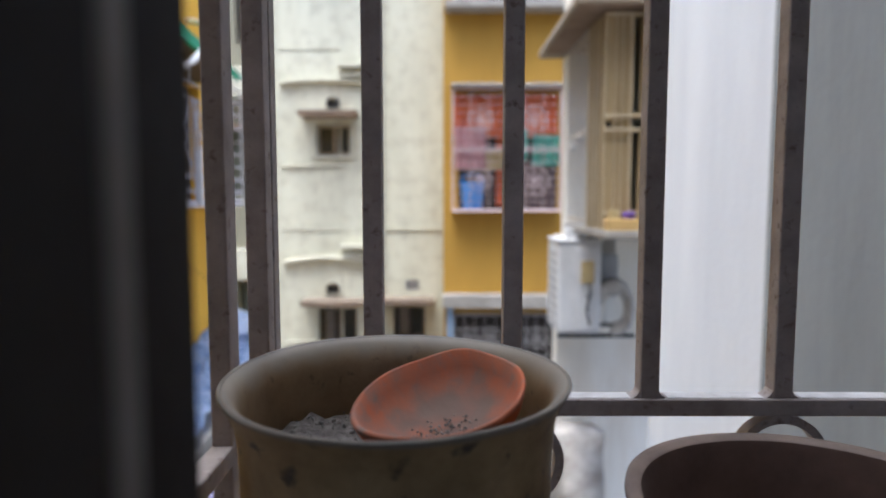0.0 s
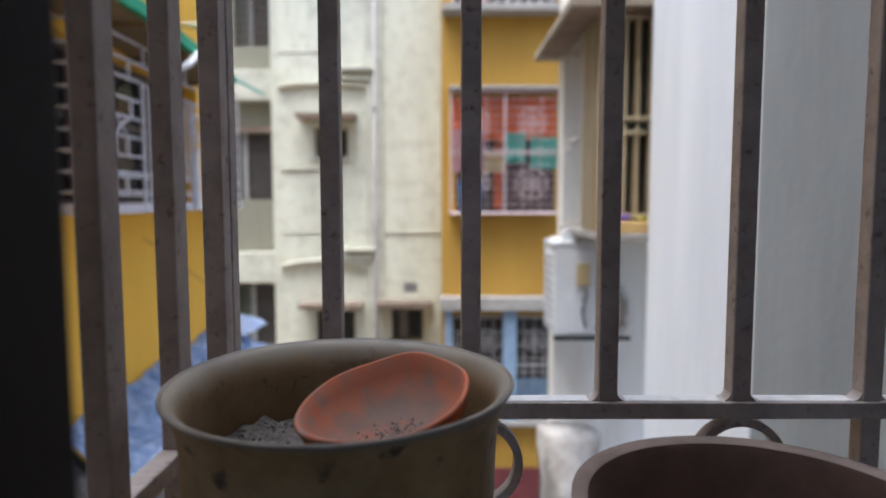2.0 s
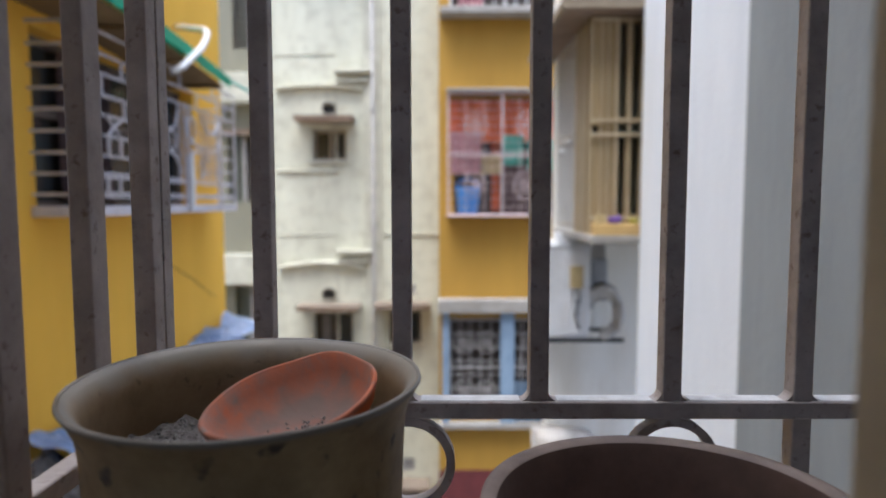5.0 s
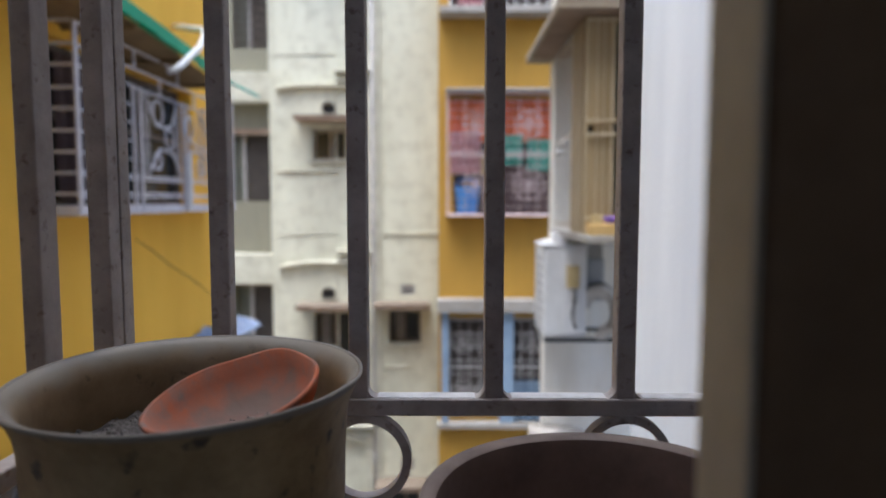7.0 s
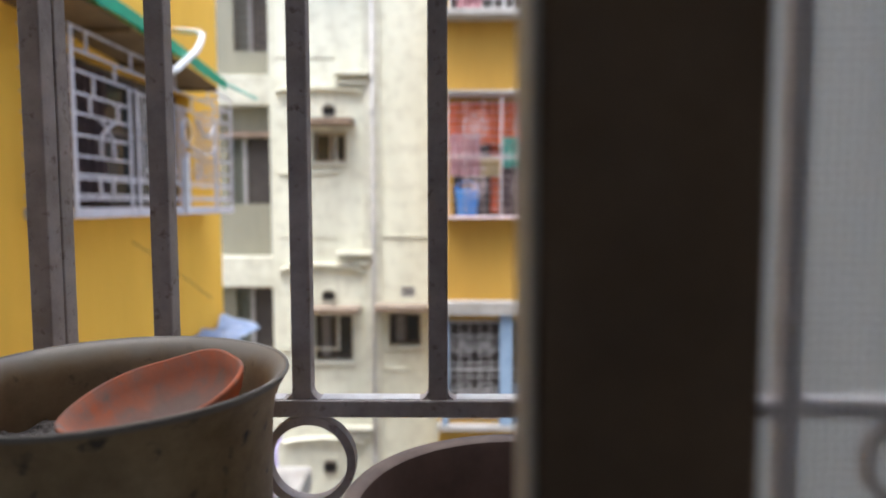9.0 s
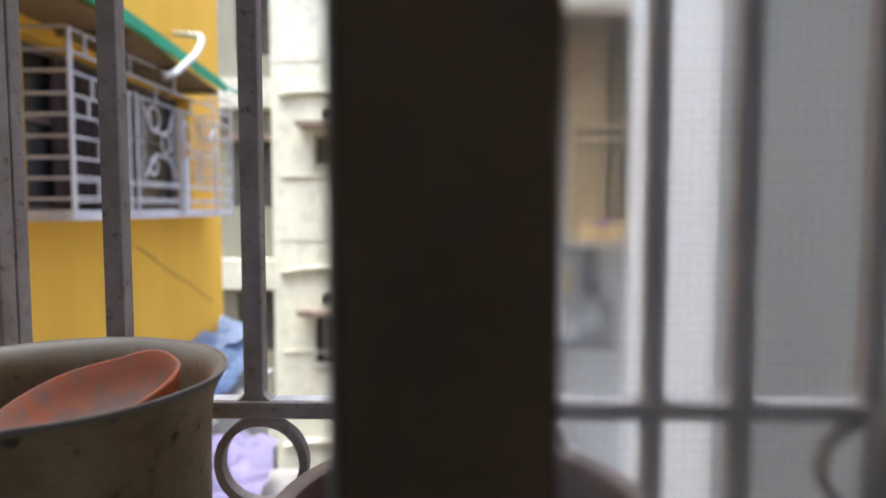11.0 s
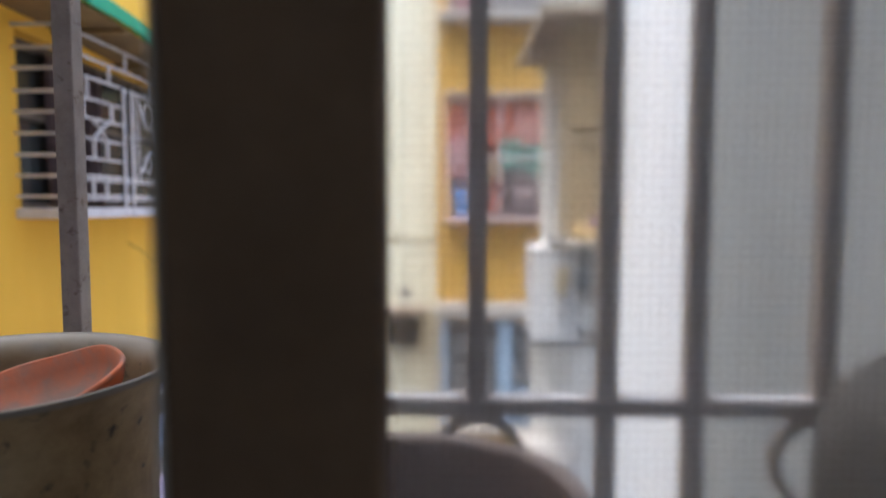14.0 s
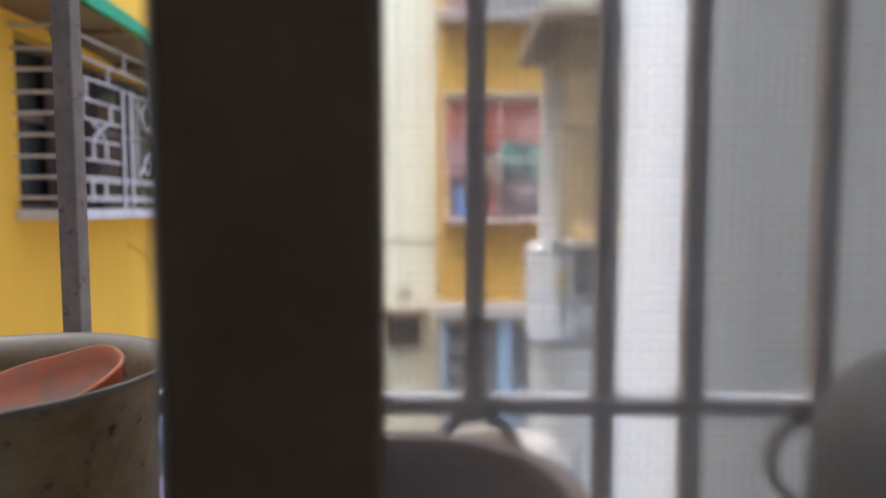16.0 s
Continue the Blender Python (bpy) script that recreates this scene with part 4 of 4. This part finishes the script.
single("brown_cloth", cloth(0.92, 1.60, 9.12, 0.90, 1.52, 0.015, 5, 9.0), DUSKY, "dull brown cloth hung behind the cage", "cloth", group="washing and curtains at the caged window")
bucket = thing("blue_bucket", (0.40, 9.15, 0.868), "bright blue plastic bucket standing in the window cage", "bucket")
part("body", lathe([(0.12, 0.8685), (0.135, 0.87), (0.168, 1.24), (0.178, 1.26), (0.170, 1.266), (0.160, 1.25), (0.125, 0.885), (0.0, 0.884)], 0.40, 9.15, 32), BLUE, bucket, smooth=True)
part("handle", tube([(0.40 + 0.172 * math.cos(radians(a)), 9.15, 1.26 + 0.12 * math.sin(radians(a))) for a in range(0, 181, 15)], 0.007, 8), BLUE, bucket)
single("pink_cloth", cloth(0.25, 0.60, 8.96, 3.76, 4.12, 0.02, 3, 6.0), PINK, "pink washing hung in the upper window cage", "cloth", group="washing and curtains at the caged window")
single("blue_post", box(0.875, 1.075, 9.06, 9.13, -2.185, -0.55, 0.008), PALEBLUE, "pale blue painted post standing before the lower window", "post")
single("blue_post", box(0.03, 0.125, 9.06, 9.13, -2.185, -0.55, 0.008), PALEBLUE, "pale blue painted post standing beside the lower window", "post")
single("blue_cloth", cloth(1.08, 1.62, 9.10, -2.15, -1.56, 0.02, 4, 1.5), PALEBLUE, "pale blue cloth hung over the lower window cage", "cloth", group="washing and curtains at the caged window")

# low dirty white parapet below the corner house
bm = box(0.75, 1.145, 4.42, 4.69, -6.2, -0.63)
for _ in range(3):
    bmesh.ops.subdivide_edges(bm, edges=[q for q in bm.edges if q.calc_length() > 0.15], cuts=2)
for v in bm.verts:
    if v.co.z > -1.6:
        k = Vector((noise.noise(v.co * 5.0), noise.noise(v.co * 5.0 + Vector((3, 1, 2))), noise.noise(v.co * 4.0 + Vector((7, 0, 0))))) * 0.05
        v.co += Vector((k.x - 0.05 * max(0, v.co.z + 1.0) * (v.co.x < 0.9), min(k.y, 0.0), k.z))
single("parapet", bm, STAINED, "stained, crumbling white parapet wall below the air conditioner", "parapet", kind="structure", smooth=True)

# ---- ochre house along the lane, with its caged window and awning ----
lh = thing("ochre_house", (-2.5, 3.5, -6.2), "ochre house, coloured brighter for missing sun, with a white caged window and a green awning", "house")
WX = -2.17
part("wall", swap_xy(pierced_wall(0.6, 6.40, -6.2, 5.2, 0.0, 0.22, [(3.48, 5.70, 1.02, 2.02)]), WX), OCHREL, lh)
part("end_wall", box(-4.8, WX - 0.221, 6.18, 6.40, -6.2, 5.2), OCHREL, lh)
part("roof", box(-4.9, -2.0, 0.5, 6.55, 5.2, 5.32), CONCRETE, lh)
part("dark_backing", box(-3.3, -3.25, 0.6, 6.17, -6.2, 5.2), SHADEBACK, lh, "dark sheet standing in for the shaded room behind the caged window")
lw = part("window", box(WX - 0.18, WX - 0.17, 3.48, 5.70, 1.02, 2.02), PANE, lh)
for y in (3.48, 4.20, 4.94, 5.655):
    part("frame", box(WX - 0.169, WX - 0.12, y, y + 0.045, 1.02, 2.02, 0.004), SHUTTER, lw)
for z in (1.02, 1.56, 1.975):
    part("frame", box(WX - 0.169, WX - 0.125, 3.53, 5.65, z, z + 0.045, 0.004), SHUTTER, lw)
part("curtain", swap_xy(cloth(3.9, 4.5, 0.10, 1.07, 1.97, 0.02, 6, 2.5), WX), DUSKY, lw, "dull curtain inside the window")

wcage = thing("window_cage", (-2.08, 4.65, 0.98), "white painted iron window cage with scrollwork on the ochre house", "window grille")
GX = -1.90
Y0, Y1, Z0 = 3.45, 5.93, 0.985
part("shelf", box(WX + 0.001, GX + 0.014, Y0 - 0.02, Y1 + 0.02, Z0 - 0.008, Z0 + 0.050, 0.005), LILACIRON, wcage, "greyed white painted shelf under the cage")
ROWS = (1.100, 1.214, 1.328, 1.444, 1.562, 1.674, 1.797, 1.908, 2.030)
for i, z in enumerate(ROWS):
    for dz in ((-0.011, 0.011) if i < 2 else (0.0,)):
        part("bar", box(GX - 0.006, GX + 0.006, Y0, Y1 if i < 2 or i > 6 else 4.06, z + dz - 0.0065, z + dz + 0.0065), LILACIRON, wcage)
    part("end_bar", box(WX + 0.001, GX - 0.0065, Y0 - 0.006, Y0 + 0.006, z - 0.008, z + 0.008), LILACIRON, wcage)
    part("end_bar", box(WX + 0.001, GX - 0.0065, Y1 - 0.006, Y1 + 0.006, z - 0.007, z + 0.007), LILACIRON, wcage)
for y in (Y0, 4.065, 4.16, 4.82, 4.90, 5.56, Y1):
    w = 0.017 if y == Y0 else 0.011
    part("post", box(GX + 0.0065, GX + 0.0205, y - w, y + w, Z0, 2.03 if y < 4 or y > 5.9 else 1.80, 0.002), LILACIRON, wcage)
part("post", box(GX - 0.15, GX - 0.135, Y1 - 0.010, Y1 + 0.010, Z0, 2.03, 0.002), LILACIRON, wcage)
for y in (4.22, 4.27, 4.70, 4.76, 5.10, 5.16, 5.22, 5.28, 5.34, 5.40, 5.46, 5.51):
    part("slim_bar", box(GX + 0.007, GX + 0.013, y - 0.0045, y + 0.0045, 1.236, 1.797), LILACIRON, wcage)
for z in (1.797, 1.674, 1.444, 1.328):
    part("bar", box(GX - 0.005, GX + 0.005, 5.56, Y1, z - 0.006, z + 0.006), LILACIRON, wcage)
part("bar", box(GX - 0.005, GX + 0.005, 4.06, 5.56, 1.784, 1.797), LILACIRON, wcage)


def side_ring(cy, cz, r, w=0.012, squash=1.0, a0=0.0, a1=360.0):
    bm = flat_ring(cy, 0.0, 0.0, 0.012, r - w, r, a0, a1, seg=26)
    for v in bm.verts:
        v.co = Vector((GX + 0.021 + v.co.y, v.co.x, cz + v.co.z * squash))
    bmesh.ops.recalc_face_normals(bm, faces=bm.faces)
    return part("scroll", bm, LILACIRON, wcage)


# loose scrolls in the two wide panels, an angular motif in the nearest
for cy, cz, r in ((4.38, 1.665, 0.080), (4.55, 1.50, 0.070), (4.36, 1.335, 0.060), (4.90, 1.62, 0.085), (5.10, 1.32, 0.060)):
    side_ring(cy, cz, r, squash=1.1)
for path in ([(4.24, 1.72), (4.34, 1.58), (4.48, 1.57), (4.60, 1.60), (4.66, 1.72)], [(4.24, 1.26), (4.40, 1.42), (4.60, 1.40), (4.70, 1.28)], [(4.90, 1.53), (4.98, 1.50), (5.10, 1.485), (5.26, 1.46), (5.42, 1.48), (5.50, 1.56)], [(4.86, 1.40), (4.96, 1.45), (5.10, 1.44), (5.24, 1.40)], [(5.12, 1.74), (5.20, 1.64), (5.36, 1.62), (5.48, 1.72)]):
    part("scroll", tube([(GX + 0.027, y, z) for y, z in path], 0.011, 8), LILACIRON, wcage)
part("scroll_stem", tube([(GX + 0.034, 4.86, 0.99), (GX + 0.034, 4.865, 1.20), (GX + 0.034, 4.86, 1.41)], 0.026, 10), WHITEIRON, wcage, "thick white stem of the scrollwork")
for y, za, zb in ((3.62, 1.562, 1.674), (3.92, 1.562, 1.674), (3.72, 1.328, 1.444), (3.86, 1.328, 1.444), (3.70, 1.10, 1.214), (3.84, 1.10, 1.214), (3.66, 1.674, 1.797), (3.90, 1.797, 1.908), (3.60, 1.908, 2.03), (4.10, 1.908, 2.03), (4.45, 1.797, 1.908), (4.75, 1.908, 2.03), (5.05, 1.797, 1.908), (5.40, 1.908, 2.03), (5.66, 1.797, 1.908)):
    part("short_bar", box(GX + 0.007, GX + 0.017, y - 0.009, y + 0.009, za, zb), LILACIRON, wcage)
for ya, za, yb_, zb in ((3.72, 1.444, 3.79, 1.503), (3.86, 1.444, 3.79, 1.503), (3.70, 1.562, 3.79, 1.503), (3.90, 1.562, 3.79, 1.503)):
    part("brace", tube([(GX + 0.012, ya, za), (GX + 0.012, yb_, zb)], 0.009, 8), LILACIRON, wcage)

awn = thing("awning", (-1.95, 4.2, 2.15), "green corrugated awning sheet on a brown frame over the caged window", "awning")
AX, AY0, AY1 = -1.70, 2.3, 5.26


def droop(y):
    return 2.185 - 0.062 * max(0.0, y - 3.5) ** 1.25


bm = bmesh.new()
n = 110
rows = []
for i in range(n + 1):
    y = AY0 + (AY1 - AY0) * i / n
    wv = 0.010 * math.sin(i * 1.35)
    rows.append([bm.verts.new((x, y, droop(y) + z + wv)) for x, z in ((WX + 0.002, 0.26), (AX, 0.0))])
for a, b in zip(rows, rows[1:]):
    bm.faces.new((a[0], a[1], b[1], b[0]))
bmesh.ops.solidify(bm, geom=bm.faces[:], thickness=0.012)
bmesh.ops.recalc_face_normals(bm, faces=bm.faces)
part("sheet", bm, AWNING, awn)
for k in range(14):
    y = AY0 + (AY1 - AY0) * k / 14
    bm = box(AX + 0.008, AX + 0.020, y, y + (AY1 - AY0) / 14 - 0.001, -0.070 + 0.006 * math.sin(k * 2.1), 0.008)
    for v in bm.verts:
        v.co.z += droop(v.co.y)
    part("valance", bm, AWNING, awn)
bm = box(WX + 0.002, AX - 0.03, AY0 + 0.02, AY1 - 0.04, -0.075, -0.062)
bmesh.ops.subdivide_edges(bm, edges=[e for e in bm.edges if abs(e.verts[0].co.y - e.verts[1].co.y) > 1], cuts=10)
for v in bm.verts:
    v.co.z += droop(v.co.y)
part("soffit", bm, UNDERAWN, awn, "brown underside of the awning")
for y in (2.4, 3.1, 3.8, 4.5, 5.16):
    part("rafter", tube([(WX + 0.005, y, droop(y) - 0.09), (AX - 0.02, y, droop(y) - 0.09)], 0.014, 8), UNDERAWN, awn)
part("edge_rod", tube([(AX - 0.005, 5.0, 2.055), (AX, 5.3, 2.052), (AX, 6.13, 2.062)], 0.013, 8), TEAL, awn, "thin green rod sticking out past the awning")
# white plastic pipe bent over the awning's edge
pp = [(-2.14, 5.34, 2.50), (-2.0, 5.12, 2.44), (-1.8, 4.87, 2.36), (-1.70, 4.76, 2.325), (-1.655, 4.70, 2.29), (-1.645, 4.66, 2.24), (-1.65, 4.58, 2.15), (-1.66, 4.44, 2.06), (-1.67, 4.29, 1.96), (-1.72, 4.22, 1.91)]
single("waste_pipe", tube(pp, 0.023, 12), PVC, "white plastic waste pipe bent over the awning edge", "pipe", smooth=True)
single("wire", tube([(WX + 0.004, 4.6 + 0.25 * i, 0.78 - 0.106 * i + 0.01 * math.sin(i * 2)) for i in range(7)], 0.0032, 6), UNDERAWN, "thin brown cable sagging along the ochre wall", "cable")

# lean-to roof with tarpaulins below the caged window
lean = thing("lean_to", (-1.95, 4.5, -0.6), "low lean-to roof against the ochre house", "shed")
part("roof_sheet", box(WX + 0.005, -1.62, 1.9, 6.30, -0.62, -0.58), CONCRETE, lean)
part("wall", box(WX + 0.005, -1.68, 2.0, 6.25, -6.2, -0.621), CONCRETE, lean)
single("tarpaulin", crumpled([(-1.62, 3.3, -0.52), (-1.66, 6.0, -0.42), (WX + 0.02, 6.20, -0.16), (WX + 0.02, 3.3, -0.26)], 64, 32, 0.12, 3.0), TARP, "crumpled blue tarpaulin spread over the lean-to roof", "tarpaulin")
# the far heap runs out to a sharp corner; its whitish highlight is in the colour
bm = crumpled([(-2.02, 5.45, -0.30), (-1.735, 6.20, -0.19), (-1.80, 6.24, -0.165), (WX + 0.02, 6.28, -0.12)], 34, 24, 0.085, 8.0)
single("tarpaulin", bm, LITTARP, "blue tarpaulin with a painted whitish highlight, drawn out to a sharp corner", "tarpaulin")
# one added sheet takes the place of the dark clutter at this end
single("dark_sheet", crumpled([(-1.64, 2.05, -0.56), (-1.62, 3.45, -0.56), (WX + 0.02, 3.4, -0.36), (WX + 0.02, 2.05, -0.36)], 34, 22, 0.14, 14.0), DARKSHEET, "dark grey crumpled sheet standing in for clutter on the lean-to's near end", "sheet")
single("plastic_sheet", crumpled([(-1.10, 2.55, -0.45), (-0.72, 2.75, -0.42), (-0.76, 3.45, -0.25), (-1.20, 3.35, -0.22)], 30, 26, 0.15, 5.0), LILAC, "crumpled lilac plastic sheet heaped beside the lean-to", "plastic sheet")
single("concrete_ledge", box(-1.26, -0.65, 2.3, 3.6, -0.62, -0.47, 0.02), CONCRETE, "stained concrete ledge under the plastic sheet", "ledge")
single("ledge_pier", box(-1.24, -0.67, 2.32, 3.58, -6.2, -0.6205), CONCRETE, "rough concrete pier carrying the ledge", "pier")
